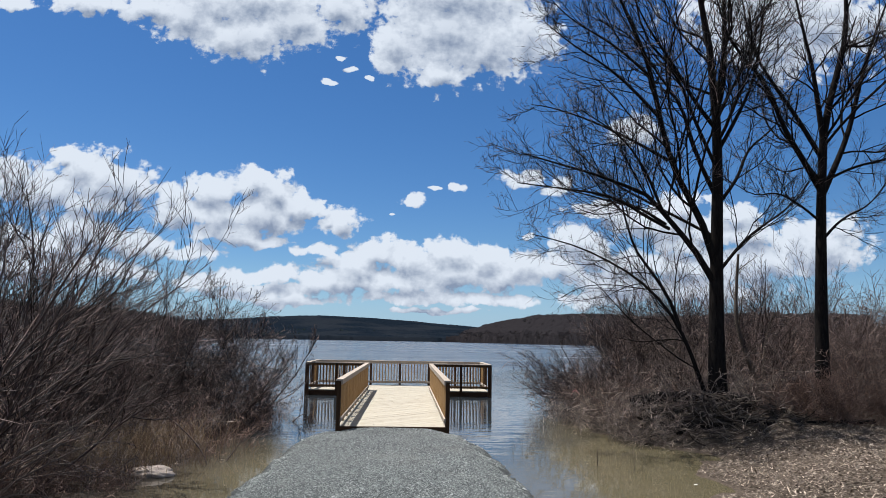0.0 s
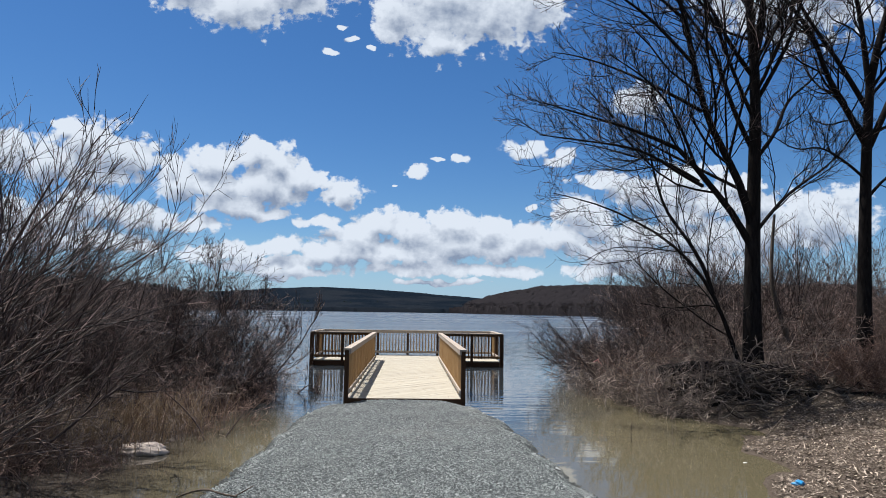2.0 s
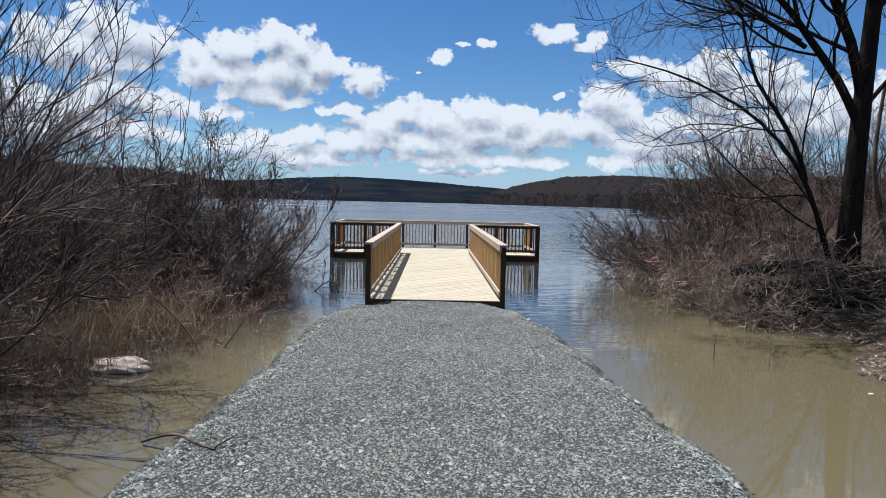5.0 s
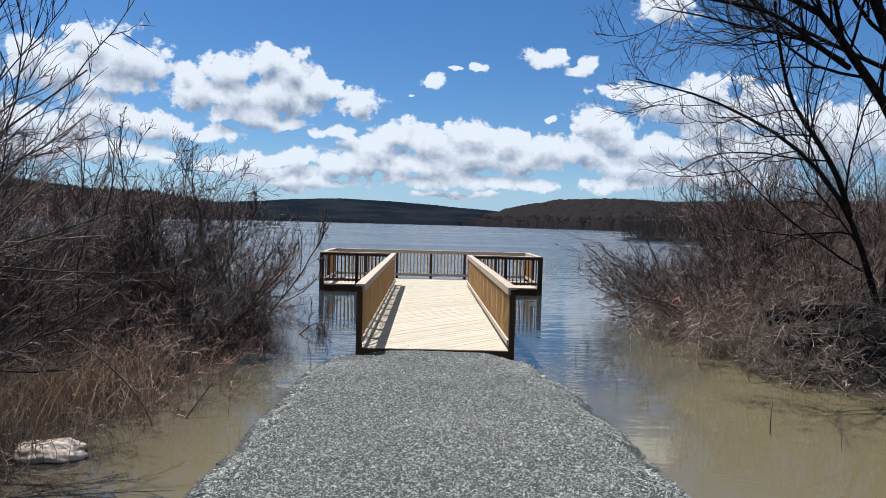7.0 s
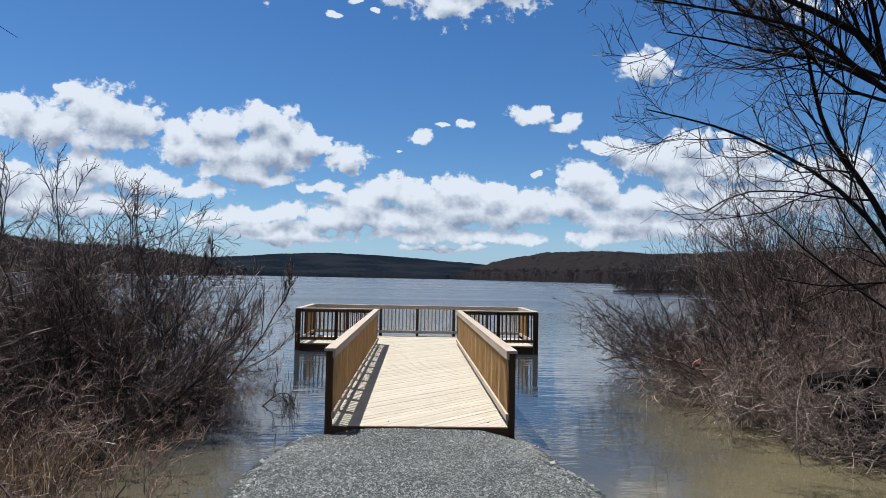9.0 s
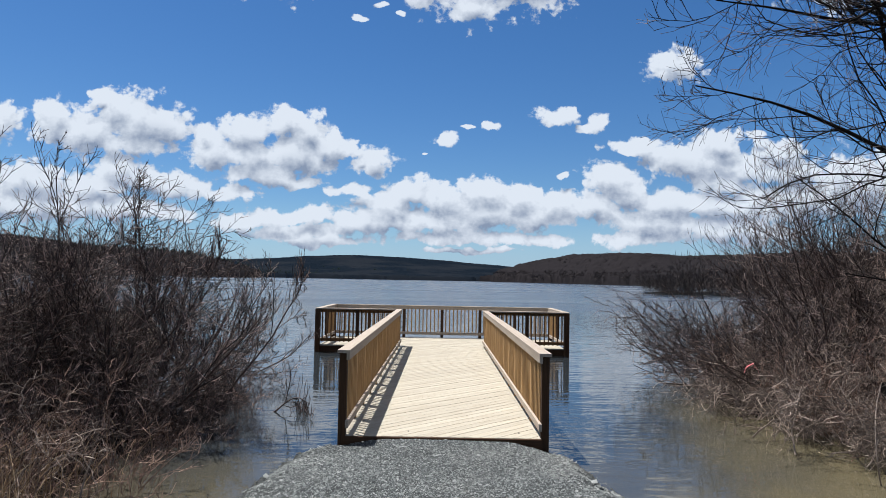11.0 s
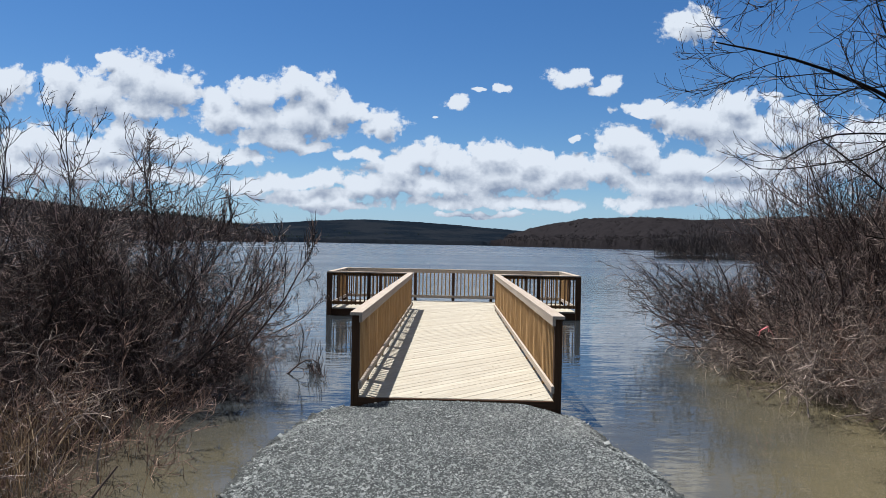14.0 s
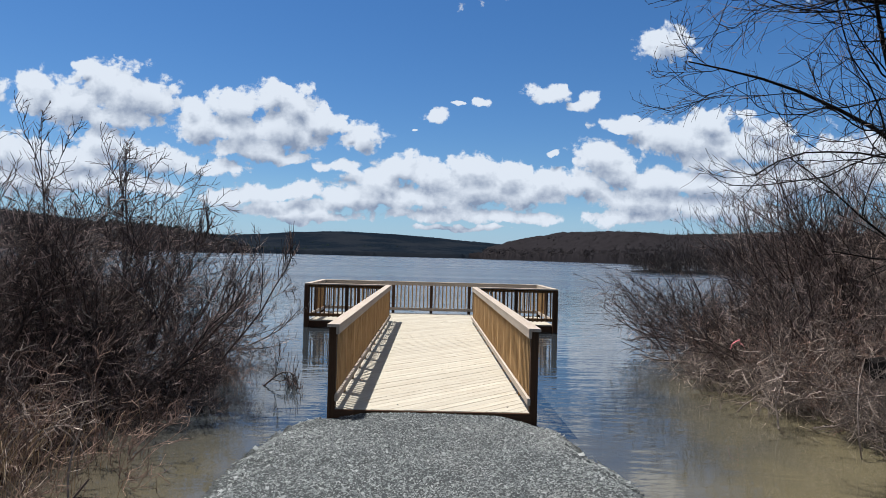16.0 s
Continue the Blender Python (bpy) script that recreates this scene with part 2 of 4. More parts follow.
def twig_material(name, a, b):
    """Thin smooth bark, dull sheen; shoots differ in colour, the palest standing for sunlit ones."""
    m, nt, p = material(name, 0.60, 0.14)
    r = nt.nodes.new("ShaderNodeNewGeometry").outputs["Random Per Island"]
    nt.links.new(ramp(nt, r, (0.0, a), (0.50, mix3(a, b, 0.13)), (0.82, mix3(a, b, 0.40)), (1.0, b)), p.inputs["Base Color"])
    return m


def mix3(a, b, f):
    return tuple(x + (y - x) * f for x, y in zip(a, b))


# trunks and logs: darker than real bark, backlit shade put into the colour
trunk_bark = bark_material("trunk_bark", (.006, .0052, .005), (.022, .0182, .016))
soil_bark = bark_material("soil_bark", (.012, .0095, .008), (.060, .046, .036), 9.0)
dead_bark = bark_material("dead_bark", (.045, .034, .027), (.15, .12, .095), 12.0)
dark_twig = twig_material("dark_twig", (.0120, .0084, .0078), (.27, .190, .165))
brown_twig = twig_material("brown_twig", (.066, .048, .041), (.52, .40, .335))
red_twig = twig_material("red_twig", (.080, .047, .036), (.46, .31, .235))
grey_twig = twig_material("grey_twig", (.085, .065, .055), (.60, .48, .395))
thicket_twig = twig_material("thicket_twig", (.062, .043, .037), (.34, .250, .210))
dry_grass = twig_material("dry_grass", (.22, .145, .082), (.54, .42, .27))


def gravel_material():
    m, nt, p = material("gravel_stone", 0.85, 0.25)
    r = nt.nodes.new("ShaderNodeNewGeometry").outputs["Random Per Island"]
    place = nt.nodes.new("ShaderNodeTexCoord").outputs["Object"]
    fine = noisy(nt, place, 160.0, 3.0).outputs["Fac"]
    wide = noisy(nt, place, 0.9, 3.0).outputs["Fac"]
    c = ramp(nt, r, (0.0, (0.020, 0.022, 0.022)), (0.28, (0.092, 0.098, 0.095)), (0.80, (0.190, 0.196, 0.187)), (1.0, (0.285, 0.287, 0.272)))
    c = mixed(nt, maths(nt, "MULTIPLY", fine, 0.15), c, (.070, .079, .077))
    c = mixed(nt, smooth(nt, wide, 0.5, 0.75, 0.0, 0.30), c, (.19, .182, .165))
    far = smooth(nt, maths(nt, "MULTIPLY_ADD", wide, 3.0, add(nt, "ShaderNodeSeparateXYZ", i0=place).outputs[1]), -5.0, 0.5)
    c = mixed(nt, far, vecs(nt, "MULTIPLY", c, (1.04, 1.08, 1.08)), vecs(nt, "MULTIPLY", c, (0.95, 0.97, 0.98)))   # slightly paler stone away from the pier
    wet = smooth(nt, add(nt, "ShaderNodeSeparateXYZ", i0=place).outputs[2], WATER + 0.015, WATER + 0.075, 1.0, 0.0)   # stones wetted by the lapping lake
    c = mixed(nt, maths(nt, "MULTIPLY", wet, 0.8), c, (.018, .020, .019))
    nt.links.new(c, p.inputs["Base Color"])
    return m


gravel_stone = gravel_material()


def ground_material():
    m, nt, p = material("leafy_earth", 0.95, 0.03)
    place = nt.nodes.new("ShaderNodeTexCoord").outputs["Object"]
    fine = noisy(nt, place, 22.0, 7.0, 0.7).outputs["Fac"]
    wide = noisy(nt, place, 0.8, 4.0).outputs["Fac"]
    c = ramp(nt, fine, (0.28, (.026, .020, .016)), (0.5, (.074, .058, .045)), (0.72, (.165, .132, .102)))
    c = mixed(nt, smooth(nt, wide, 0.42, 0.62, 0.0, 0.6), c, (.085, .066, .052))
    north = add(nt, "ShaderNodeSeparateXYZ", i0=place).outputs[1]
    c = mixed(nt, smooth(nt, north, 60.0, 100.0), c, (.010, .0105, .0115))   # forest floor of the hills, with the trees' shade put into the colour
    nt.links.new(c, p.inputs["Base Color"])
    bump(nt, p, maths(nt, "MULTIPLY", fine, smooth(nt, north, 20.0, 80.0, 1.0, 0.0)), 0.9, 0.04)
    return m


leafy_earth = ground_material()


def water_material():
    """Turbid lake: clay-coloured over the shallows, dark where it is deep, with wind ripples."""
    m, nt, p = material("lake_water", 0.06, 1.0)
    p.inputs["IOR"].default_value = 1.333
    place = nt.nodes.new("ShaderNodeTexCoord").outputs["Object"]
    parts = add(nt, "ShaderNodeSeparateXYZ", i0=place)
    cloudy = noisy(nt, place, 0.35, 4.0, 0.6, 0.6).outputs["Fac"]
    aside = maths(nt, "MAXIMUM", maths(nt, "SUBTRACT", maths(nt, "ABSOLUTE", parts.outputs[0]), 3.0), 0.0)
    shore = maths(nt, "SUBTRACT", maths(nt, "MULTIPLY_ADD", cloudy, 9.0, parts.outputs[1]), maths(nt, "MINIMUM", maths(nt, "MULTIPLY", aside, 3.0), 7.0))
    mud = smooth(nt, shore, 6.8, -0.8)
    silt = mixed(nt, smooth(nt, parts.outputs[0], -4.2, -2.0), (.043, .036, .030), (.095, .081, .047))   # paler clay east of the causeway, darker and greyer to the west
    c = mixed(nt, mud, (.023, .028, .032), silt)
    streak = noisy(nt, vecs(nt, "MULTIPLY", place, (0.25, 1.0, 1.0)), 0.035, 3.0, 0.6).outputs["Fac"]
    gust = smooth(nt, streak, 0.35, 0.65, 0.6, 1.2)
    nt.links.new(maths(nt, "MULTIPLY", smooth(nt, parts.outputs[1], 6.0, 60.0, 0.02, 0.24), gust), p.inputs["Roughness"])
    nt.links.new(c, p.inputs["Base Color"])
    ripple = noisy(nt, vecs(nt, "MULTIPLY", place, (1.0, 3.6, 1.0)), 0.95, 1.0, 0.4, 0.4).outputs["Fac"]
    chop = noisy(nt, vecs(nt, "MULTIPLY", place, (1.0, 2.6, 1.0)), 0.35, 3.0, 0.55).outputs["Fac"]
    fine = noisy(nt, vecs(nt, "MULTIPLY", place, (1.0, 3.2, 1.0)), 3.6, 2.0, 0.5, 0.6).outputs["Fac"]
    height = maths(nt, "ADD", maths(nt, "MULTIPLY_ADD", ripple, 0.48, chop), maths(nt, "MULTIPLY", fine, 0.15))
    calm = maths(nt, "ADD", smooth(nt, parts.outputs[1], -5.5, 0.5, 0.05, 0.30), smooth(nt, parts.outputs[1], 0.0, 32.0, 0.0, 0.5))
    b = add(nt, "ShaderNodeBump")
    b.inputs["Distance"].default_value = 0.044
    nt.links.new(calm, b.inputs["Strength"])
    nt.links.new(height, b.inputs["Height"])
    nt.links.new(b.outputs[0], p.inputs["Normal"])
    return m


lake_water = water_material()


def plain_material(name, colour, rough=0.6, wander=0.25, scale=30.0):
    m, nt, p = material(name, rough, 0.35)
    n = noisy(nt, nt.nodes.new("ShaderNodeTexCoord").outputs["Object"], scale, 4.0).outputs["Fac"]
    low = tuple(x * (1 - wander) for x in colour)
    high = tuple(min(1, x * (1 + wander)) for x in colour)
    nt.links.new(ramp(nt, n, (0.3, low), (0.7, high)), p.inputs["Base Color"])
    bump(nt, p, n, 0.4, 0.01)
    return m


def woods_material(name, a, b):
    m, nt, p = material(name, 0.95, 0.05)
    r = nt.nodes.new("ShaderNodeNewGeometry").outputs["Random Per Island"]
    nt.links.new(ramp(nt, r, (0.0, a), (1.0, b)), p.inputs["Base Color"])
    return m


def canopy_material(name, a, b, c):
    m, nt, p = material(name, 0.95, 0.0)
    place = nt.nodes.new("ShaderNodeTexCoord").outputs["Object"]
    fine = noisy(nt, place, 0.35, 4.0, 0.6).outputs["Fac"]
    wide = noisy(nt, place, 0.012, 4.0, 0.55).outputs["Fac"]
    col = ramp(nt, fine, (0.3, a), (0.7, b))
    nt.links.new(mixed(nt, smooth(nt, wide, 0.42, 0.62, 0.0, 0.7), col, c), p.inputs["Base Color"])
    return m


# far ridge crowns: the blue haze of distance is put into their colour
canopy_hazed = canopy_material("canopy_hazed", (.0028, .0054, .0092), (.0086, .0126, .0184), (.0140, .0165, .0205))
canopy_brown = canopy_material("canopy_brown", (.0100, .0092, .0102), (.0235, .0208, .0222), (.0160, .0142, .0152))
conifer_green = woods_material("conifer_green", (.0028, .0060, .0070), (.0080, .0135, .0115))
bare_wood = woods_material("bare_wood", (.034, .0290, .0280), (.078, .065, .060))


# ---- mesh helpers ----
def mesh_of(name, verts, faces, mat, smooth_shade=False):
    """A mesh from arrays; faces all have the same number of corners."""
    verts, faces = np.asarray(verts, dtype=np.float32), np.asarray(faces, dtype=np.int32)
    me = bpy.data.meshes.new(name)
    k = faces.shape[1]
    me.vertices.add(len(verts))
    me.vertices.foreach_set("co", verts.ravel())
    me.loops.add(faces.size)
    me.loops.foreach_set("vertex_index", faces.ravel())
    me.polygons.add(len(faces))
    me.polygons.foreach_set("loop_start", np.arange(0, faces.size, k, dtype=np.int32))
    if smooth_shade:
        me.polygons.foreach_set("use_smooth", np.ones(len(faces), dtype=bool))
    me.update(calc_edges=True)
    me.materials.append(mat)
    return me


def child(name, me, parent, matrix=None, label=""):
    ob = new(name, me)
    ob.parent = parent
    if matrix is not None:
        ob.matrix_basis = matrix
    if label:
        ob["label"] = label
    return ob


def from_bm(name, bm, mat):
    me = bpy.data.meshes.new(name)
    bm.to_mesh(me)
    bm.free()
    me.materials.append(mat)
    return me


def thing(name, label, category, group="", at=(0, 0, 0)):
    ob = new(name)
    ob.empty_display_size = 0.2
    ob.location = at
    return tagged(ob, label, category, group)


LUMBER = {}


def lumber(name, length, wide, high, mat):
    """A sawn piece along x with eased edges, its middle at the origin; alike pieces share one mesh."""
    key = (name, round(length, 3), wide, high, mat.name)
    if key not in LUMBER:
        c, w, h = 0.004, wide / 2, high / 2
        ring = [(w - c, h), (w, h - c), (w, c - h), (w - c, -h), (c - w, -h), (-w, c - h), (-w, h - c), (c - w, h)]
        bm = bmesh.new()
        ends = [[bm.verts.new((s * length / 2, y, z)) for y, z in ring] for s in (-1, 1)]
        for i in range(8):
            j = (i + 1) % 8
            bm.faces.new((ends[0][i], ends[0][j], ends[1][j], ends[1][i]))
        bm.faces.new(ends[0][::-1])
        bm.faces.new(ends[1])
        bmesh.ops.recalc_face_normals(bm, faces=bm.faces)
        LUMBER[key] = from_bm(name, bm, mat)
    return LUMBER[key]


UP = pose(0, 0, 0, 0, -90, 0)
ACROSS = pose(0, 0, 0, 0, 0, 90)

# ---- lake and ground ----
SHORE_R = ([-30, -9, -7, -5.2, -3.6, -2.2, -1, 1, 4, 8, 11, 20, 45, 90], [4.0, 4.2, 4.5, 4.95, 5.6, 6.0, 6.1, 5.9, 5.9, 6.4, 7.8, 17, 45, 90])
RIDGE_L = ([-.9, -.31, -.265, -.2, -.133, -.0725, -.012, .049, .1, .2], [.020, .0242, .0258, .0300, .0328, .0318, .0285, .0238, .0210, .016])
RIDGE_NEAR = ([-1.2, -.744, -.694, -.606, -.519, -.406, -.33, -.25], [.085, .067, .0625, .054, .0445, .037, .025, .003])
RIDGE_R = ([.075, .0835, .109, .153, .2045, .248, .309, .379, .514, .7, 1.2], [.0, .0225, .0305, .0420, .0525, .0560, .0560, .0560, .064, .068, .07])


def ease(x):
    x = np.clip(x, 0, 1)
    return x * x * (3 - 2 * x)


def waves(x, y, f, seed):
    """Cheap smooth relief from crossed sines."""
    r = np.random.default_rng(seed)
    out = np.zeros_like(x)
    for k in range(5):
        a, p = r.uniform(0, 6.28), r.uniform(0, 6.28)
        g = f * (1 + 0.7 * k)
        out += np.sin(g * (x * np.cos(a) + y * np.sin(a)) + p) / (1 + k)
    return out / 2.3


def ground_height(x, y):
    x, y = np.asarray(x, dtype=float), np.asarray(y, dtype=float)
    bed = -0.45 - 1.1 * ease((y - 2) / 20)
    right = x - np.interp(y, *SHORE_R) + 0.25 * waves(x, y, 0.9, 3)
    bank = WATER + np.where(right > 0, 0.50 * ease(right / 3.2) + 0.15 * ease((right - 3) / 10), 0.30 * np.maximum(right, -2.5))
    bank = bank + np.where(right > -0.4, 0.05 * waves(x, y, 2.7, 5), 0)
    bank = bank + 0.50 * np.exp(-(((x - 7.4) / 1.8) ** 2 + ((y + 0.1) / 1.0) ** 2))
    left = -6.6 - x - 0.10 * np.maximum(y - 6, 0) ** 1.5 + 0.5 * waves(x, y, 0.5, 9)
    lbank = WATER + np.where(left > 0, 0.35 * ease(left / 5), 0.16 * np.maximum(left, -4))
    lbank = np.where(y > 30, -2, lbank)
    bank = np.where(y > 70, -2, bank)
    behind = WATER + 0.35 * ease((-13.5 - y) / 4) - 0.6 * ease((y + 14.5) / 3)
    spit = WATER + 0.8 * ease((x - 37) / 8) * np.exp(-(((y - 122 - 0.05 * x) / 9.0) ** 2)) * 1.4 - 0.5
    z = np.maximum.reduce([bed, bank, lbank, np.where(y < -11, behind, -2), np.where((y > 80) & (y < 170), spit, -2)])
    far = y > 200
    u = x / np.maximum(y, 1)
    hl = (np.interp(u, *RIDGE_L) * 1500 - 6) * ease((y - 760) / 640) * (y > 740)
    hn = (np.interp(u, *RIDGE_NEAR) * 760 - 8) * ease((y - 540) / 200) * (u < -0.25)
    edge = np.interp(u, [.075, .31, .7], [700, 450, 300])
    hr = (np.interp(u, *RIDGE_R) * (edge + 150) - 13) * ease((y - edge) / 150) * (u > 0.075)
    hills = np.maximum.reduce([hl, hn, hr])
    hills = hills + np.where(hills > 2, 1.5 * waves(x, y, 0.03, 13), 0)
    return np.where(far, np.where(hills > 0.2, hills + WATER, -1.5), z)


def build_ground():
    k, a = 0.057, 2.63
    s = np.arange(-128, 129)
    gx = a * np.sinh(k * s) + 3.0
    gy = a * np.sinh(k * np.arange(-80, 126)) - 3.0
    X, Y = np.meshgrid(gx, gy, indexing="ij")
    Z = ground_height(X, Y)
    n, m = X.shape
    i = np.arange(n * m).reshape(n, m)
    faces = np.stack([i[:-1, :-1], i[1:, :-1], i[1:, 1:], i[:-1, 1:]], -1).reshape(-1, 4)
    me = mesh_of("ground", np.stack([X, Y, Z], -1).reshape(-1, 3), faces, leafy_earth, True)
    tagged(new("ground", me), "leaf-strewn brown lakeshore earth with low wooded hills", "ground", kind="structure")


build_ground()


def build_water():
    bm = bmesh.new()
    rows = [-40, -10, 0, 20, 100, 500, 2500]
    cols = [-2500, -300, -40, 0, 40, 300, 2500]
    grid = [[bm.verts.new((x, y, 0)) for x in cols] for y in rows]
    for a, b in zip(grid, grid[1:]):
        for i in range(len(cols) - 1):
            bm.faces.new((a[i], a[i + 1], b[i + 1], b[i]))
    ob = new("water", from_bm("water", bm, lake_water))
    ob.location.z = WATER
    tagged(ob, "wind-rippled blue lake, muddy brown over the shallows", "lake", kind="structure")


build_water()

# ---- gravel causeway ----
GRAVEL_L = ([-30, -7.4, -5, -2.4, -1.2, -0.2, 0.1, 0.4, 0.7], [-2.5, -2.25, -2.10, -2.02, -1.97, -1.82, -1.6, -1.4, -1.1])
GRAVEL_R = ([-30, -7.2, -5.8, -3.4, -2.0, -0.9, -0.2, 0.2, 0.6], [2.5, 2.30, 2.15, 2.04, 1.90, 1.72, 1.52, 1.38, 1.1])


def gravel_height(x, y):
    lo, hi = np.interp(y, *GRAVEL_L), np.interp(y, *GRAVEL_R)
    inside = np.minimum(x - lo, hi - x)
    crown = 0.315 + 0.03 * (1 - (x / 2.2) ** 2) + 0.014 * waves(x, y, 2.0, 21) + 0.008 * waves(x, y, 7.0, 24) + 0.05 * ease((-y - 6) / 8)
    crown = crown + 0.008 * ease((y + 1.0) / 0.9)
    crown = crown - 0.09 * ease((np.abs(x) - 0.75) / 0.6) * ease((y + 1.6) / 1.4)
    side = WATER + 0.42 * (inside + 0.09 * waves(x, y, 4.5, 22) + 0.05 * waves(x, y, 13.0, 23))
    z = np.minimum(crown, np.where(inside > 0, side, WATER + 0.8 * inside))
    z = np.where(y > 0.02, np.minimum(z, 0.16 - 0.6 * (y - 0.02)), z)
    return np.maximum(z, -0.6)


def build_gravel():
    gx, gy = np.linspace(-4.2, 4.2, 113), np.concatenate([np.linspace(-26, -12, 36), np.linspace(-11.9, 0.9, 172)])
    X, Y = np.meshgrid(gx, gy, indexing="ij")
    n, m = X.shape
    i = np.arange(n * m).reshape(n, m)
    faces = np.stack([i[:-1, :-1], i[1:, :-1], i[1:, 1:], i[:-1, 1:]], -1).reshape(-1, 4)
    # bed far darker than the stones: the shade of their gaps as colour
    mat = plain_material("gravel_bed", (.026, .029, .029), 0.9, 0.7, 70.0)
    me = mesh_of("gravel_causeway", np.stack([X, Y, gravel_height(X, Y)], -1).reshape(-1, 3), faces, mat, True)
    tagged(new("gravel_causeway", me), "grey crushed-stone causeway running out to the pier", "path", kind="structure")
    # loose stones
    count = 235000
    y = np.concatenate([rng.uniform(-9.2, 0.1, count), rng.uniform(-18.5, -9.2, 40000)])
    x = rng.uniform(-2.75, 2.75, len(y))
    z = gravel_height(x, y)
    keep = (z > WATER - 0.09) & ((y < -0.02) | (np.abs(x) > 1.4))
    x, y, z = x[keep], y[keep], z[keep]
    count = len(x)
    size = np.clip(rng.lognormal(math.log(0.0062), 0.42, count), 0.0042, 0.022)
    brink = np.minimum(x - np.interp(y, *GRAVEL_L), np.interp(y, *GRAVEL_R) - x) < 0.3
    size = np.where(y < -9.2, size * 1.7, size)
    size = np.where(brink & (rng.random(count) < 0.12), size * 1.7, size)
    octa = np.array([(1, 0, 0), (-1, 0, 0), (0, 1, 0), (0, -1, 0), (0, 0, 1)], dtype=float)
    tri = np.array([(0, 2, 4), (2, 1, 4), (1, 3, 4), (3, 0, 4)])
    v = octa[None] * rng.uniform(0.6, 1.5, (count, 5, 1)) + rng.normal(0, 0.25, (count, 5, 3))
    v[:, 4, :2] *= 2.2
    v[..., 2] *= 0.62
    a = rng.uniform(0, 6.28, count)
    ca, sa = np.cos(a)[:, None], np.sin(a)[:, None]
    vx, vy = v[..., 0] * ca - v[..., 1] * sa, v[..., 0] * sa + v[..., 1] * ca
    tip = rng.normal(0, 0.30, (count, 1))
    vz = v[..., 2] + vx * tip
    pts = np.stack([vx, vy, vz], -1) * size[:, None, None] + np.stack([x, y, z + size * 0.22], -1)[:, None]
    faces = (tri[None] + 5 * np.arange(count)[:, None, None]).reshape(-1, 3)
    ob = new("gravel", mesh_of("gravel", pts.reshape(-1, 3), faces, gravel_stone))
    tagged(ob, "loose angular blue-grey crushed stone on the causeway", "gravel", kind="stuff")


build_gravel()

# ---- pier ----
HALF = 1.23            # walkway, half its width
LONG = 11.0            # walkway, its length
WING = 3.68            # platform, half its width
FAR = 14.0             # platform's lakeward edge
BOARD, GAP = 0.140, 0.006


def diagonal_boards(parent, x0, y0, x1, y1):
    """Decking laid at 45 degrees and sawn off at the edges of the rectangle."""
    pitch = (BOARD + GAP) * math.sqrt(2)
    start = y0 - (x1 - x0)
    n = int((y1 - start) / pitch) + 1
    turn = pose(0, 0, 0, 0, 0, 45)
    back = turn.inverted()
    for k in range(n):
        lo = start + k * pitch
        hi = lo + BOARD * math.sqrt(2)
        # corners of the strip lo <= y - (x - x0) <= hi inside the rectangle, in order
        poly = [Vector((x0, y0)), Vector((x1, y0)), Vector((x1, y1)), Vector((x0, y1))]
        for sign, limit in ((1, lo), (-1, -hi)):
            cut = []
            for p, q in zip(poly, poly[1:] + poly[:1]):
                dp, dq = sign * (p.y - p.x + x0) - limit, sign * (q.y - q.x + x0) - limit
                if dp >= 0:
                    cut.append(p)
                if dp * dq < 0:
                    cut.append(p + (q - p) * (dp / (dp - dq)))
            poly = cut
        if len(poly) < 3 or max((p - q).length for p in poly for q in poly) < 0.12:
            continue
        mid = sum(poly, Vector((0, 0))) / len(poly)
        bm = bmesh.new()
        lift = rng.uniform(-0.0012, 0.0012)
        local = [back @ Vector((p.x - mid.x, p.y - mid.y, 0)) for p in poly]
        low = [bm.verts.new((v.x, v.y, -0.034)) for v in local]
        edge = [bm.verts.new((v.x, v.y, -0.004)) for v in local]
        top = [bm.verts.new((v.x * 0.998, v.y * 0.965, lift)) for v in local]
        m = len(local)
        for i in range(m):
            j = (i + 1) % m
            bm.faces.new((low[i], low[j], edge[j], edge[i]))
            bm.faces.new((edge[i], edge[j], top[j], top[i]))
        bm.faces.new(top)
        bm.faces.new(low[::-1])
        child("board", from_bm("board", bm, deck_wood), parent, Matrix.Translation((mid.x, mid.y, DECK)) @ turn)


def beam(parent, name, a, b, wide, high, mat, label=""):
    """A level piece of timber from a to b; wide is sideways, high is up."""
    a, b = Vector(a), Vector(b)
    d = b - a
    m = Matrix.Translation((a + b) / 2) @ pose(0, 0, 0, 0, 0, math.degrees(math.atan2(d.y, d.x)))
    return child(name, lumber(name, d.length, wide, high, mat), parent, m, label)


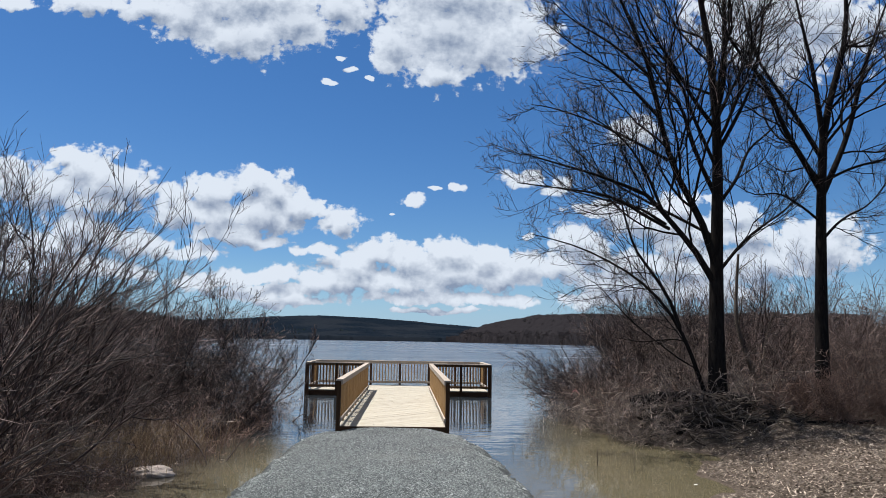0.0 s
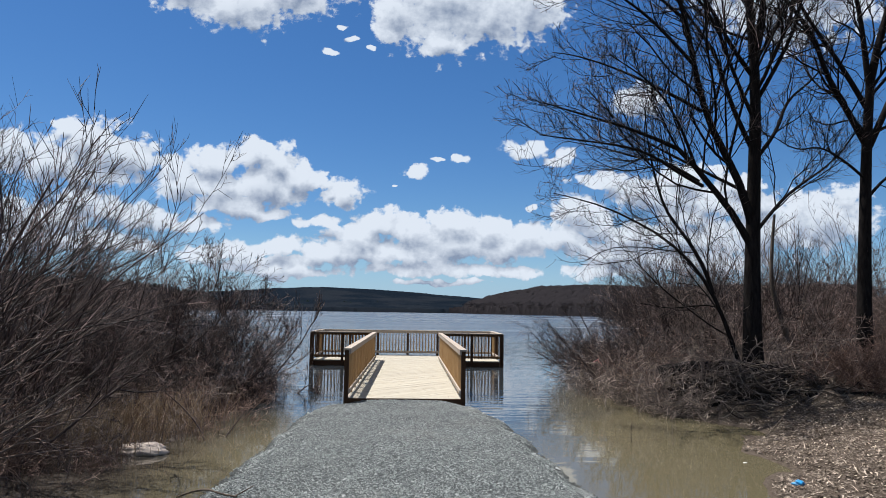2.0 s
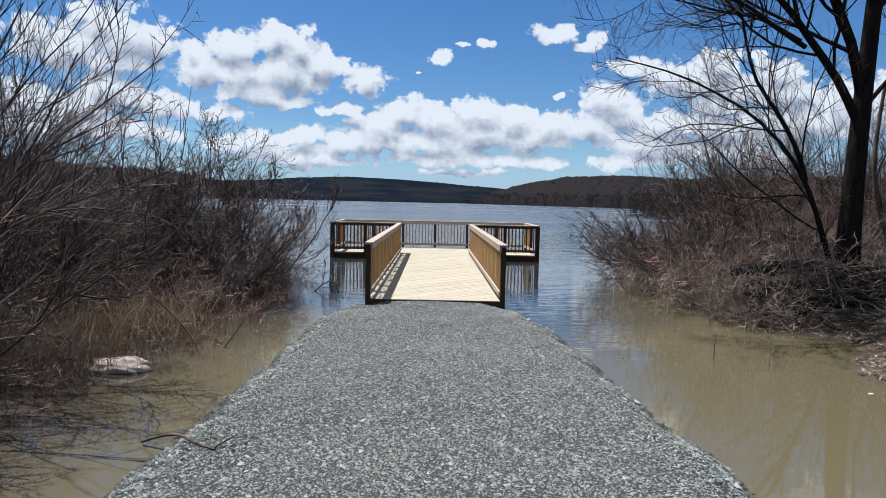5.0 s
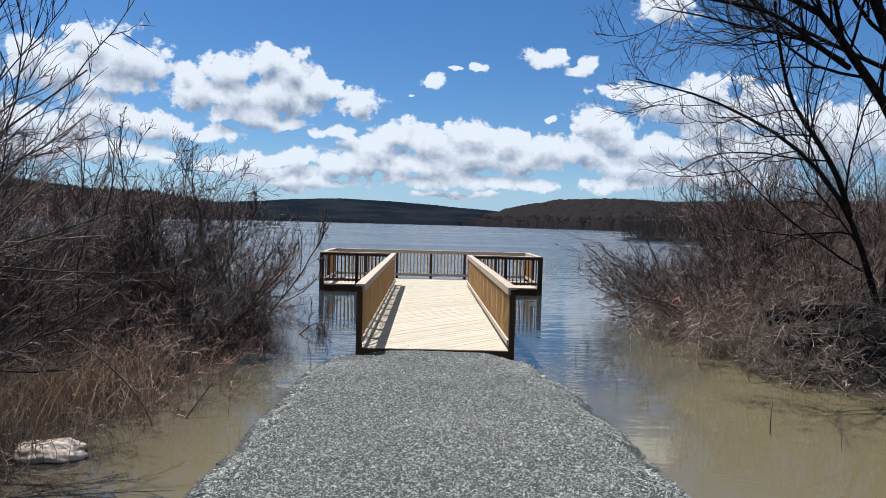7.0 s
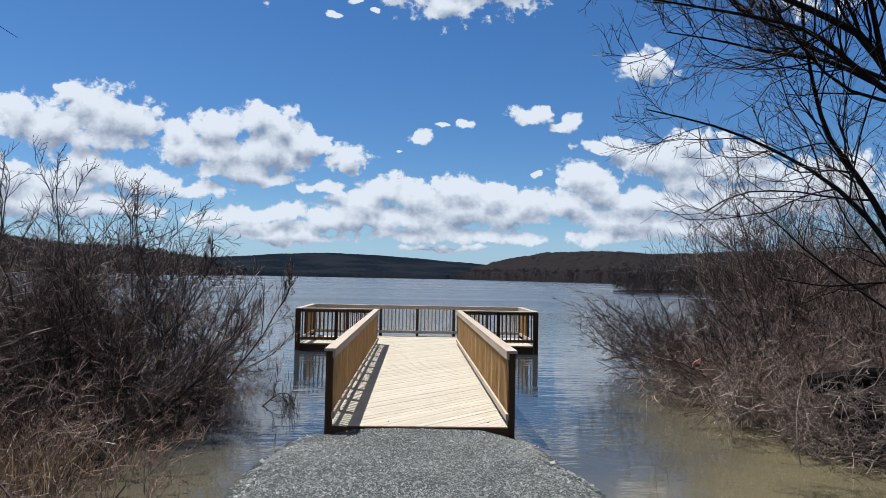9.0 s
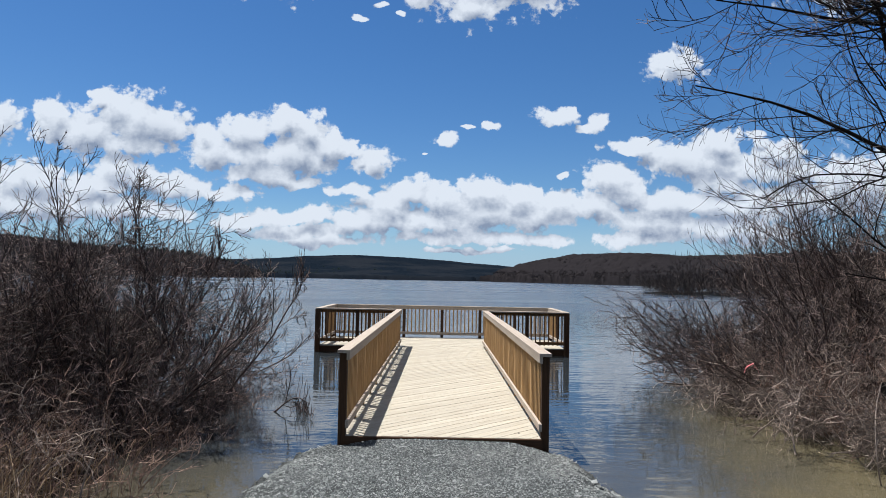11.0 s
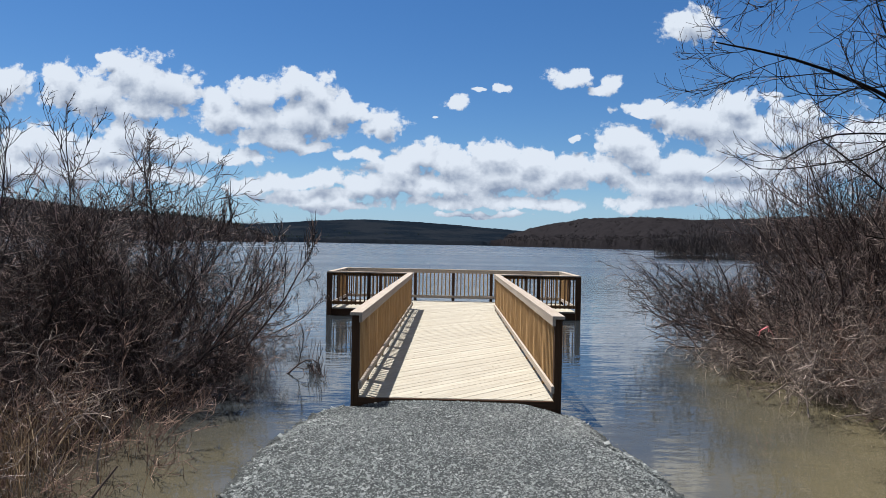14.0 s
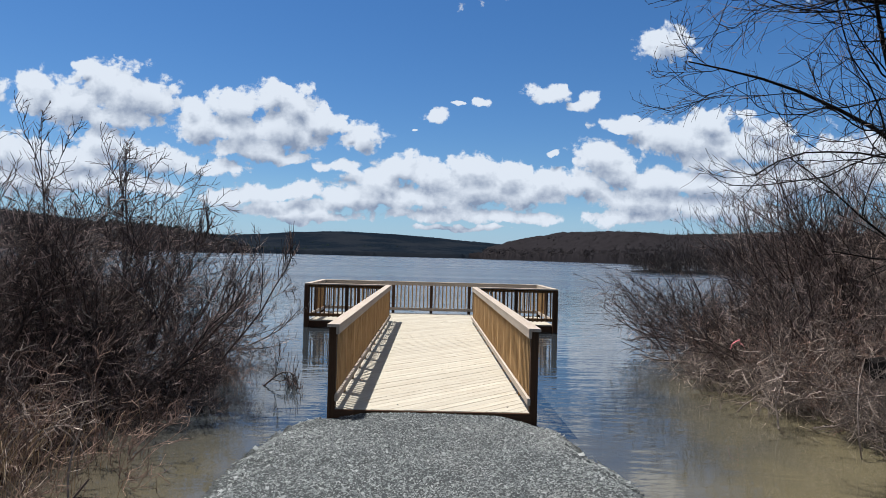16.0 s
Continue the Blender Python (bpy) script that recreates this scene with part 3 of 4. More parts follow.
def build_pier():
    pier = thing("pier", "new T-shaped timber fishing pier with diagonal decking standing in the lake", "pier")
    z = DECK - 0.034 - 0.12
    for s in (-1, 1):
        beam(pier, "rim_joist", (s * (HALF - 0.02), 0.04, z), (s * (HALF - 0.02), LONG, z), 0.038, 0.235, shaded_frame_wood, "rim joist with shade put into its dark colour")
        beam(pier, "rim_joist", (s * (WING - 0.11), LONG + 0.04, z), (s * (WING - 0.11), FAR - 0.04, z), 0.038, 0.235, shaded_frame_wood)
        beam(pier, "rim_joist", (s * (WING - 0.09), LONG + 0.02, z), (s * HALF, LONG + 0.02, z), 0.038, 0.235, shaded_frame_wood)
    beam(pier, "rim_joist", (-HALF, -0.017, z + 0.030), (HALF, -0.017, z + 0.030), 0.038, 0.240, shaded_frame_wood)
    beam(pier, "rim_joist", (-WING + 0.09, FAR - 0.12, z), (WING - 0.09, FAR - 0.12, z), 0.038, 0.235, shaded_frame_wood)
    for k in range(1, 8):
        beam(pier, "joist", (-HALF + 0.02, LONG * k / 8, z), (HALF - 0.02, LONG * k / 8, z), 0.038, 0.235, shaded_frame_wood)
    for x in (-2.4, -1.2, 0, 1.2, 2.4):
        beam(pier, "joist", (x, LONG + 0.06, z), (x, FAR - 0.14, z), 0.038, 0.235, shaded_frame_wood)
    diagonal_boards(pier, -HALF - 0.05, 0.006, HALF + 0.05, LONG - 0.003)
    diagonal_boards(pier, -WING + 0.09, LONG, WING - 0.09, FAR - 0.10)
    screw = bmesh.new()
    bmesh.ops.create_cone(screw, cap_ends=True, segments=8, radius1=0.012, radius2=0.010, depth=0.006)
    me = from_bm("bolt_head", screw, plain_material("bolt_steel", (.05, .045, .04), 0.5))
    for x in (-0.45, 0.98):
        child("bolt_head", me, pier, Matrix.Translation((x, 0.28, DECK + 0.004)), "dark bolt head")


build_pier()


def railing(label, a, b, inward, stops, foot, heavy=False):
    """A guard rail from a to b on the deck's edge. inward: unit vector to the deck; stops: post places along it; foot: how low the posts go."""
    a, b, inward = Vector((*a, 0)), Vector((*b, 0)), Vector((*inward, 0))
    d = (b - a).normalized()
    total = (b - a).length
    turn = pose(0, 0, 0, 0, 0, math.degrees(math.atan2(d.y, d.x)))
    rail = thing("railing", label, "railing", "railings of the pier")
    top = DECK + RAIL
    for n, s in enumerate(stops):
        p = a + d * s
        h = top - 0.038 - foot
        # end posts get the colour with shade in it, middle posts plain rail timber
        wood = rail_wood if len(stops) > 8 and 0 < n < len(stops) - 1 else shaded_frame_wood
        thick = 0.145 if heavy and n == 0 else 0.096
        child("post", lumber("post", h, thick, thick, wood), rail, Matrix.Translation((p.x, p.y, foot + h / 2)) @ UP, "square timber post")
    inner = inward * (0.048 + 0.019)
    c = (a + b) / 2 + inward * 0.012
    child("cap_rail", lumber("cap_rail", total + 0.13, 0.155, 0.038, cap_wood), rail, Matrix.Translation((c.x, c.y, top - 0.019)) @ turn, "pale flat cap rail")
    # heavy rails and pickets use the timber that has shade in its colour
    for name, z in (("top_rail", top - 0.038 - 0.0445), ("bottom_rail", DECK + 0.10 + 0.0445)):
        c = (a + b) / 2 + inner
        child(name, lumber(name, total + 0.09, 0.038, 0.089, shaded_rail_wood if heavy else cap_wood), rail, Matrix.Translation((c.x, c.y, z)) @ turn)
    low, high = DECK + 0.085, top - 0.040
    h = high - low
    for s, e in zip(stops, stops[1:]):
        n = max(1, round((e - s) / 0.126) - 1)
        for k in range(1, n + 1):
            p = a + d * (s + (e - s) * k / (n + 1)) + inward * (0.048 - 0.019)
            child("picket", lumber("picket", h, 0.036, 0.036, shaded_rail_wood if heavy else rail_wood), rail, Matrix.Translation((p.x, p.y, (low + high) / 2)) @ turn @ UP)
    return rail


OUT = HALF + 0.045
bays = [0.05 + (LONG - 0.02) * k / 11 for k in range(12)]
for s in (-1, 1):
    railing("tan timber guard rail with close pickets along the walkway", (s * OUT, 0.0), (s * OUT, LONG + 0.05), (-s, 0), bays, -0.5)
    edge = WING - 0.045
    railing("timber guard rail with pickets on the platform's shoreward edge", (s * edge, LONG - 0.03), (s * (OUT + 0.05), LONG - 0.03), (0, 1),
            [0.0, (edge - OUT - 0.05) / 2, edge - OUT - 0.05 - 0.05], -0.5, True)
    railing("timber guard rail with pickets on the platform's short side", (s * edge, LONG + 0.07), (s * edge, FAR - 0.16), (-s, 0),
            [1.4, FAR - LONG - 0.28], -0.5)
railing("timber guard rail with pickets along the platform's lakeward edge", (-WING + 0.045, FAR - 0.05), (WING - 0.045, FAR - 0.05), (0, -1),
        [0.0, 1.18, 2.355, 3.635, 4.915, 6.09, 7.27], -0.5)


# ---- woody plants ----
def unit(v):
    return v / np.maximum(np.linalg.norm(v, axis=-1, keepdims=True), 1e-9)


def grow(P, R, k, span, angle, ratio, n, rise, wig, thin, r, floor_r=0.0016):
    """k side shoots from each of the shoots P (M, N, 3) with radii R."""
    M, N, _ = P.shape
    t = span[0] + (span[1] - span[0]) * (np.arange(k) + r.random((M, k))) / k
    at = t * (N - 1)
    i = np.minimum(at.astype(int), N - 2)
    f = (at - i)[..., None]
    m = np.arange(M)[:, None]
    A, B = P[m, i], P[m, i + 1]
    start, tang = A + (B - A) * f, unit(B - A)
    rad = R[m, i] + (R[m, i + 1] - R[m, i]) * f[..., 0]
    size = np.linalg.norm(np.diff(P, axis=1), axis=-1).sum(1)[:, None]
    size = size * ratio * (1.15 - 0.65 * t) * (0.6 + 0.8 * r.random((M, k)))
    v = r.normal(size=(M, k, 3))
    v = unit(v - (v * tang).sum(-1, keepdims=True) * tang)
    ang = np.radians(angle) * (0.6 + 0.8 * r.random((M, k, 1)))
    d = np.cos(ang) * tang + np.sin(ang) * v
    pts = [start]
    for _ in range(n - 1):
        d = unit(d + np.array((0, 0, rise)) + wig * r.normal(size=d.shape))
        pts.append(pts[-1] + d * (size / (n - 1))[..., None])
    Q = np.stack(pts, 2).reshape(-1, n, 3)
    r0 = np.maximum(np.minimum(rad * thin, size * 0.02 + 0.0012), floor_r).reshape(-1, 1)
    return Q, r0 * np.linspace(1, 0.45, n)[None]


def tubes(groups):
    """Vertices and quads of round shoots; groups of (P, R, sides)."""
    verts, faces, base = [], [], 0
    for P, R, s in groups:
        M, N, _ = P.shape
        T = unit(np.gradient(P, axis=1))
        ref = np.where(np.abs(T[..., 2:3]) > 0.8, np.array((1.0, 0, 0)), np.array((0, 0, 1.0)))
        ref = np.broadcast_to(ref[:, N // 2:N // 2 + 1], T.shape)
        U = unit(np.cross(T, ref))
        V = np.cross(T, U)
        a = np.arange(s) * 2 * math.pi / s
        ring = U[:, :, None] * np.cos(a)[None, None, :, None] + V[:, :, None] * np.sin(a)[None, None, :, None]
        v = P[:, :, None] + ring * R[:, :, None, None]
        i = base + np.arange(M * N * s).reshape(M, N, s)
        j = np.roll(i, -1, axis=2)
        faces.append(np.stack([i[:, :-1], j[:, :-1], j[:, 1:], i[:, 1:]], -1).reshape(-1, 4))
        verts.append(v.reshape(-1, 3))
        base += M * N * s
    return np.concatenate(verts), np.concatenate(faces)


def shoot_mesh(name, groups, mat):
    return mesh_of(name, *tubes(groups), mat, True)


def line(points, radii, n):
    """A limb through a few points, resampled smoothly to n points."""
    p = np.array(points, dtype=float)
    for _ in range(2):
        q = [p[0]]
        for a, b in zip(p[:-1], p[1:]):
            q += [a * 0.75 + b * 0.25, a * 0.25 + b * 0.75]
        p = np.array(q + [p[-1]])
    s = np.concatenate([[0], np.cumsum(np.linalg.norm(np.diff(p, axis=0), axis=1))])
    t = np.linspace(0, s[-1], n)
    P = np.stack([np.interp(t, s, p[:, k]) for k in range(3)], 1)
    return P[None], np.interp(t, [0, s[-1]], radii)[None]


def stems_from(count, height, lean, wig, r, aim=None, pull=0.0, thick=0.018, rise=0.06, spread=0.25, n=9, dome=None):
    """The main stems of a shrub. lean: degrees from upright at most; aim: direction they favour."""
    th = np.radians(lean) * np.sqrt(r.random(count))
    ph = r.uniform(0, 2 * math.pi, count)
    d = np.stack([np.sin(th) * np.cos(ph), np.sin(th) * np.sin(ph), np.cos(th)], 1)
    if aim is not None:
        d = unit(d + pull * r.random((count, 1)) * np.array(aim))
    p = np.concatenate([r.normal(0, spread, (count, 2)), np.full((count, 1), -0.15)], 1)
    size = height * (0.55 + 0.5 * r.random(count)) * (1.0 - 0.42 * np.sin(th))
    if dome:
        size = (0.70 + 0.30 * r.random(count)) / np.sqrt((d[:, 2] / dome[0]) ** 2 + (d[:, 0] ** 2 + d[:, 1] ** 2) / dome[1] ** 2)
    pts = [p]
    for _ in range(n - 1):
        d = unit(d + np.array((0, 0, rise)) + wig * r.normal(size=d.shape))
        pts.append(pts[-1] + d * (size / (n - 1))[:, None])
    P = np.stack(pts, 1)
    R = thick * (0.6 + 0.7 * r.random((count, 1))) * np.linspace(1, 0.28, n)[None]
    return P, R


def drawn_in(P, reach):
    """Bends in what grows out sideways past the shrub's reach."""
    r = np.linalg.norm(P[..., :2], axis=-1, keepdims=True)
    soft = 0.65 * reach
    over = np.maximum(r - soft, 0)
    f = np.where(r > soft, (soft + (reach - soft) * (1 - np.exp(-over / (reach - soft)))) / np.maximum(r, 1e-6), 1.0)
    return np.concatenate([P[..., :2] * f, P[..., 2:]], -1)


def shrub(label, seed, stems, height, lean, bark, twig, k=(8, 6, 3), ratio=(.42, .5, .5), angle=38, wig=0.10, rise=0.05, aim=None, pull=0.0,
          thick=0.018, spread=0.25, reach=3.2, category="shrub", group="bare lakeside shrubs", floor_r=0.0050, single=False, top=0.0, low=0.18):
    """A bare many-stemmed shrub: each stem with its side branches is a part, the fine twigs are one part."""
    r = np.random.default_rng(seed)
    P, R = stems_from(stems, height, lean, wig, r, aim, pull, thick, rise, spread, dome=(top, reach) if top else None)
    ob = thing("shrub", label, category, group)
    B, BR = grow(P, R, k[0], (low, 0.98), angle, ratio[0], 6, rise, wig * 1.3, 0.72, r, floor_r * 1.2)
    C, CR = grow(B, BR, k[1], (0.12, 1.0), angle * 1.05, ratio[1], 4, rise + 0.07, wig * 1.4, 0.70, r, floor_r)
    E, ER = grow(C, CR, k[2], (0.15, 1.0), angle * 1.1, ratio[2], 2, rise + 0.10, wig * 1.5, 0.8, r, floor_r * 0.9)
    P, B, C, E = (drawn_in(q, reach * (1.2 if top else 1.0)) for q in (P, B, C, E))
    per = k[0]
    if single:
        child("brush", shoot_mesh("brush", [(P, R, 4), (B, BR, 3)], bark), ob, label="joined stems of the thicket")["kind"] = "stuff"
    else:
        for i in range(stems):
            child("stem", shoot_mesh("stem", [(P[i:i + 1], R[i:i + 1], 6), (B[i * per:(i + 1) * per], BR[i * per:(i + 1) * per], 3)], bark), ob)
    sets = [(C, CR, 3), (E, ER, 3)]
    child("crown", shoot_mesh("crown", sets, twig), ob, label="fine bare twigs")["kind"] = "stuff"
    return ob


def plant(ob, x, y, turn, size=1.0, sink=0.0, tall=1.0):
    """Where a plant stands on the ground; the first use moves the plant itself, later ones copy it."""
    z = float(ground_height(x, y)) - sink
    m = Matrix.LocRotScale((x, y, z), Euler((0, 0, radians(turn))), (size, size, size * tall))
    if "planted" in ob:
        return copy_thing(ob, m)
    ob["planted"] = 1
    ob.matrix_basis = m
    return ob


def tree(label, at, trunk, limbs, seed, bark, twig, k=(14, 10, 8), levels_ratio=(.45, .48, .5)):
    """A bare tree: trunk and limbs through given points, finer growth from them."""
    r = np.random.default_rng(seed)
    ob = thing("tree", label, "tree", at=at)
    T, TR = line(*trunk, 16)
    flare = TR * (1 + 0.55 * np.exp(-np.linspace(0, 14, 16)))[None]
    child("trunk", shoot_mesh("trunk", [(T, flare, 12)], bark), ob)
    hosts = [(resample(T[0, 6:], 14)[None], np.interp(np.linspace(0, 1, 14), np.linspace(0, 1, 10), TR[0, 6:])[None])]
    for pts, radii in limbs:
        L, LR = line(pts, radii, 14)
        child("limb", shoot_mesh("limb", [(L, LR, 8)], bark), ob)
        hosts.append((L, LR))
    P = np.concatenate([h[0] for h in hosts])
    R = np.concatenate([h[1] for h in hosts])
    B, BR = grow(P, R, k[0], (0.15, 1.0), 42, levels_ratio[0], 8, 0.09, 0.15, 0.40, r, 0.0065)
    C, CR = grow(B, BR, k[1], (0.15, 1.0), 40, levels_ratio[1], 6, 0.09, 0.18, 0.62, r, 0.0052)
    E, ER = grow(C, CR, k[2], (0.12, 1.0), 42, levels_ratio[2], 3, 0.10, 0.20, 0.75, r, 0.0044)
    ER = ER * np.array([1.0, 0.8, 1.6])[None]          # swollen spring buds at the tips
    q = k[1]
    for i in range(len(B)):
        child("branch", shoot_mesh("branch", [(B[i:i + 1], BR[i:i + 1], 5), (C[i * q:(i + 1) * q], CR[i * q:(i + 1) * q], 4)], bark), ob)
    child("crown", shoot_mesh("crown", [(E, ER, 3)], twig), ob, label="fine bare twigs of the crown")["kind"] = "stuff"
    return ob


def resample(p, n):
    t = np.linspace(0, 1, len(p))
    return np.stack([np.interp(np.linspace(0, 1, n), t, p[:, k]) for k in range(3)], 1)


# the two tall trees on the bank (points from the foot)
tree("tall bare dark tree with a leaning limb on the bank", (7.72, -0.1, 0.45),
     ([(0, 0, -.3), (.02, 0, 2.0), (.12, 0, 4.3), (.22, 0, 6.0), (.26, 0, 7.5), (.2, 0, 8.4), (.16, 0, 9.6), (-.1, 0, 11), (-.2, 0, 13)], (.205, .04)),
     [([(.22, 0, 7.7), (.54, .1, 8.6), (.7, .3, 9.8), (.8, .4, 11.2), (.8, .5, 13)], (.085, .03)),
      ([(.14, 0, 3.6), (-.23, -.1, 4.9), (-.79, -.2, 5.8), (-1.09, -.3, 6.4), (-1.37, -.4, 7.4), (-1.56, -.5, 8.4), (-1.85, -.6, 9.2), (-2.4, -.7, 10.3), (-2.8, -.8, 11.5)], (.100, .028)),
      ([(.05, 0, 3.4), (-.45, -.1, 4.2), (-.9, -.15, 4.7), (-1.3, -.26, 5.1), (-1.69, -.39, 5.5), (-2.35, -.5, 5.7), (-3.1, -.64, 5.92), (-4.0, -.77, 6.1), (-4.9, -.9, 6.3)], (.085, .012)),
      ([(-.15, .05, .3), (-.34, .05, 1.0), (-.86, .05, 2.45), (-1.67, .15, 3.45), (-2.7, .4, 4.1), (-3.4, .6, 4.42), (-4.3, .8, 4.66)], (.060, .010)),
      ([(-1.15, -.3, 6.4), (-1.96, 0, 7.0), (-2.98, .3, 7.6), (-3.9, .6, 8.0), (-4.3, .9, 8.15)], (.045, .010)),
      ([(-1.41, -.5, 7.4), (-2.16, -.65, 8.1), (-2.83, -.8, 8.57), (-3.7, -.95, 9.0), (-4.3, -1.1, 9.4)], (.045, .010)),
      ([(.21, 0, 5.5), (-.13, .22, 6.5), (-.28, .43, 7.4), (-.36, .65, 8.2), (-.93, .87, 9.2), (-1.5, 1.1, 10.4), (-2.0, 1.3, 11.5)], (.062, .014)),
      ([(.18, 0, 7.4), (-.47, -.28, 8.0), (-1.03, -.55, 8.75), (-1.75, -.83, 9.5), (-2.3, -1.1, 10.4)], (.055, .013)),
      ([(.21, 0, 5.4), (.91, .25, 6.2), (1.27, .5, 7.0), (2.1, .75, 7.6), (2.9, 1.0, 8.5)], (.050, .012)),
      ([(.28, 0, 6.8), (.68, -.15, 7.56), (1.11, -.3, 8.5), (1.28, -.45, 9.7), (1.4, -.6, 11)], (.055, .014)),
      ([(.06, 0, 3.6), (.79, .18, 4.4), (1.28, .35, 4.8), (2.37, .53, 5.5), (3.1, .7, 6.3)], (.048, .012)),
      ([(-1.3, -.26, 5.1), (-1.9, -.8, 6.0), (-2.6, -1.2, 6.7), (-3.6, -1.4, 7.2)], (.040, .010)),
      ([(-0.84, 0.05, 2.31), (-1.01, 0.10, 2.95), (-1.43, 0.20, 3.69), (-1.82, 0.20, 4.15), (-2.09, 0.10, 4.86), (-2.31, 0.00, 5.74), (-2.40, -0.10, 6.52)], (.052, .012)),
      ([(-1.14, -0.20, 4.72), (-1.88, -0.50, 4.98), (-2.50, -0.80, 5.25), (-3.12, -1.00, 5.37), (-4.28, -1.20, 5.43), (-5.05, -1.30, 5.48)], (.045, .010)),
      ([(-1.17, -0.10, 4.84), (-1.78, 0.30, 5.39), (-2.30, 0.60, 5.51), (-3.05, 0.90, 5.82), (-3.89, 1.10, 6.01)], (.040, .009)),
      ([(.05, 0, 4.6), (-.9, .8, 5.4), (-2.2, 1.4, 6.3), (-3.3, 1.7, 7.6)], (.042, .011)),
      ([(-1.56, -.5, 8.4), (-2.4, -.2, 9.4), (-3.4, .2, 10.2), (-4.0, .4, 11)], (.040, .010))],
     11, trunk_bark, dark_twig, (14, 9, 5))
tree("bare dark tree forking high up on the leafy bank", (10.5, 0.2, 0.42),
     ([(0, 0, -.3), (.05, 0, 2), (.2, 0, 4.5), (.27, 0, 5.6), (.35, 0, 6.4), (.43, 0, 7.35), (.56, 0, 7.95), (.88, 0, 8.95), (1.31, 0, 10.3), (1.35, 0, 12.5)], (.175, .04)),
     [([(.3, 0, 5.9), (-.24, -.09, 6.8), (-.64, -.17, 7.36), (-.94, -.26, 8.0), (-1.11, -.34, 8.43), (-1.74, -.43, 9.15), (-2.23, -.5, 9.7), (-2.6, -.6, 11)], (.080, .018)),
      ([(.36, 0, 6.8), (-.2, .18, 8.07), (-.64, .35, 8.92), (-1.09, .53, 10.0), (-1.2, .7, 11.8)], (.065, .016)),
      ([(.43, 0, 7.3), (.32, 0, 8.7), (.26, 0, 9.3), (.11, 0, 10.1), (-.15, 0, 11.6)], (.075, .02)),
      ([(.36, 0, 5.9), (1.04, .06, 7.2), (1.33, .12, 7.9), (1.7, .18, 9.05), (2.07, .24, 10.0), (2.8, .3, 11.6)], (.085, .02)),
      ([(.42, 0, 6.2), (.96, -.4, 6.5), (1.6, -.8, 6.6), (2.4, -1.0, 7.1)], (.040, .01)),
      ([(.25, 0, 5.1), (-.45, -.17, 5.56), (-1.1, -.33, 5.8), (-1.7, -.5, 5.6), (-2.3, -.6, 5.9)], (.035, .009)),
      ([(1.2, 0, 9.9), (1.88, .05, 9.9), (2.6, .1, 10.4)], (.040, .01)),
      ([(.2, 0, 4.6), (1.0, .3, 5.3), (2.0, .6, 5.7), (2.8, .8, 6.6)], (.040, .01)),
      ([(-.94, -.26, 8.0), (-1.6, -.8, 8.4), (-2.5, -1.1, 8.7)], (.035, .009))],
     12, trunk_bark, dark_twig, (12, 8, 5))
tree("crooked dead stem leaning beside the tall tree", (9.75, 0.8, 0.45),
     ([(0, 0, -.3), (-.65, 0, 1.2), (-1.05, 0, 2.5), (-.95, .1, 3.4), (-.85, .1, 4.3)], (.085, .03)),
     [([(-.4, 0, .8), (-.2, .3, 1.9), (.3, .5, 3.0)], (.03, .008))], 13, dead_bark, brown_twig, (4, 3, 2), (.3, .4, .4))

# shrubs: one of each kind is built, the rest are copies turned and sized
tall_shrub = shrub("tall bare willow shrub with many ascending dark stems", 21, 14, 6.2, 46, dark_twig, dark_twig, (7, 6, 3), (.50, .48, .55), 31, 0.11, 0.04, thick=.027, spread=.40, reach=3.6, top=6.4, low=.32)
tall_shrub_b = shrub("tall open bare shrub with dark forked stems", 22, 11, 6.2, 48, dark_twig, dark_twig, (7, 6, 3), (.50, .48, .55), 32, 0.11, 0.04, (1, 0.1, 0.2), 0.9, thick=.027, spread=.40, reach=3.9, top=6.3, low=.32)
round_shrub = shrub("dense rounded bare shrub standing in the shallows", 23, 36, 3.8, 78, dark_twig, dark_twig, (8, 8, 3), (.44, .48, .55), 38, 0.12, 0.005, thick=.022, spread=.45, reach=2.6, top=3.8, floor_r=.0058, low=.40)
round_shrub_b = shrub("dense bare brown shrub rooted at the waterline", 24, 30, 3.7, 78, dark_twig, brown_twig, (8, 7, 2), (.40, .46, .5), 44, 0.16, 0.03, thick=.024, spread=.55, reach=3.0, top=3.7)
lean_shrub = shrub("bare shrub arching low out over the water", 25, 22, 4.2, 58, dark_twig, dark_twig, (7, 5, 2), (.38, .46, .5), 40, 0.12, -0.03, (-1, 0, 0.1), 1.5, .024, .5, 4.0, top=2.7)
arched_shrub = shrub("bare shrub with long pale branches arching over the shallows", 29, 9, 4.3, 40, brown_twig, dark_twig, (7, 6, 2), (.34, .46, .5), 34, 0.10, -0.02, (1, 0.1, 0.1), 1.5, .024, .4, 4.0)
bramble = shrub("tangle of pale dry brambles at the water's edge", 26, 46, 2.4, 70, grey_twig, grey_twig, (7, 5, 1), (.55, .6, .5), 52, 0.24, -0.04, thick=.010, spread=.6, group="brambles", category="bramble")
red_brush = shrub("low reddish-brown brush at the waterline", 27, 40, 2.1, 58, red_twig, red_twig, (7, 5, 1), (.55, .6, .5), 42, 0.18, 0.0, thick=.009, spread=.55, group="brambles", category="brush")
thicket = shrub("dense grey-brown thicket of bare brush", 28, 30, 4.4, 62, thicket_twig, thicket_twig, (7, 5, 1), (.5, .6, .5), 42, 0.15, 0.03, thick=.020, spread=.8, reach=4.0, group="thickets", floor_r=.0055, single=True)

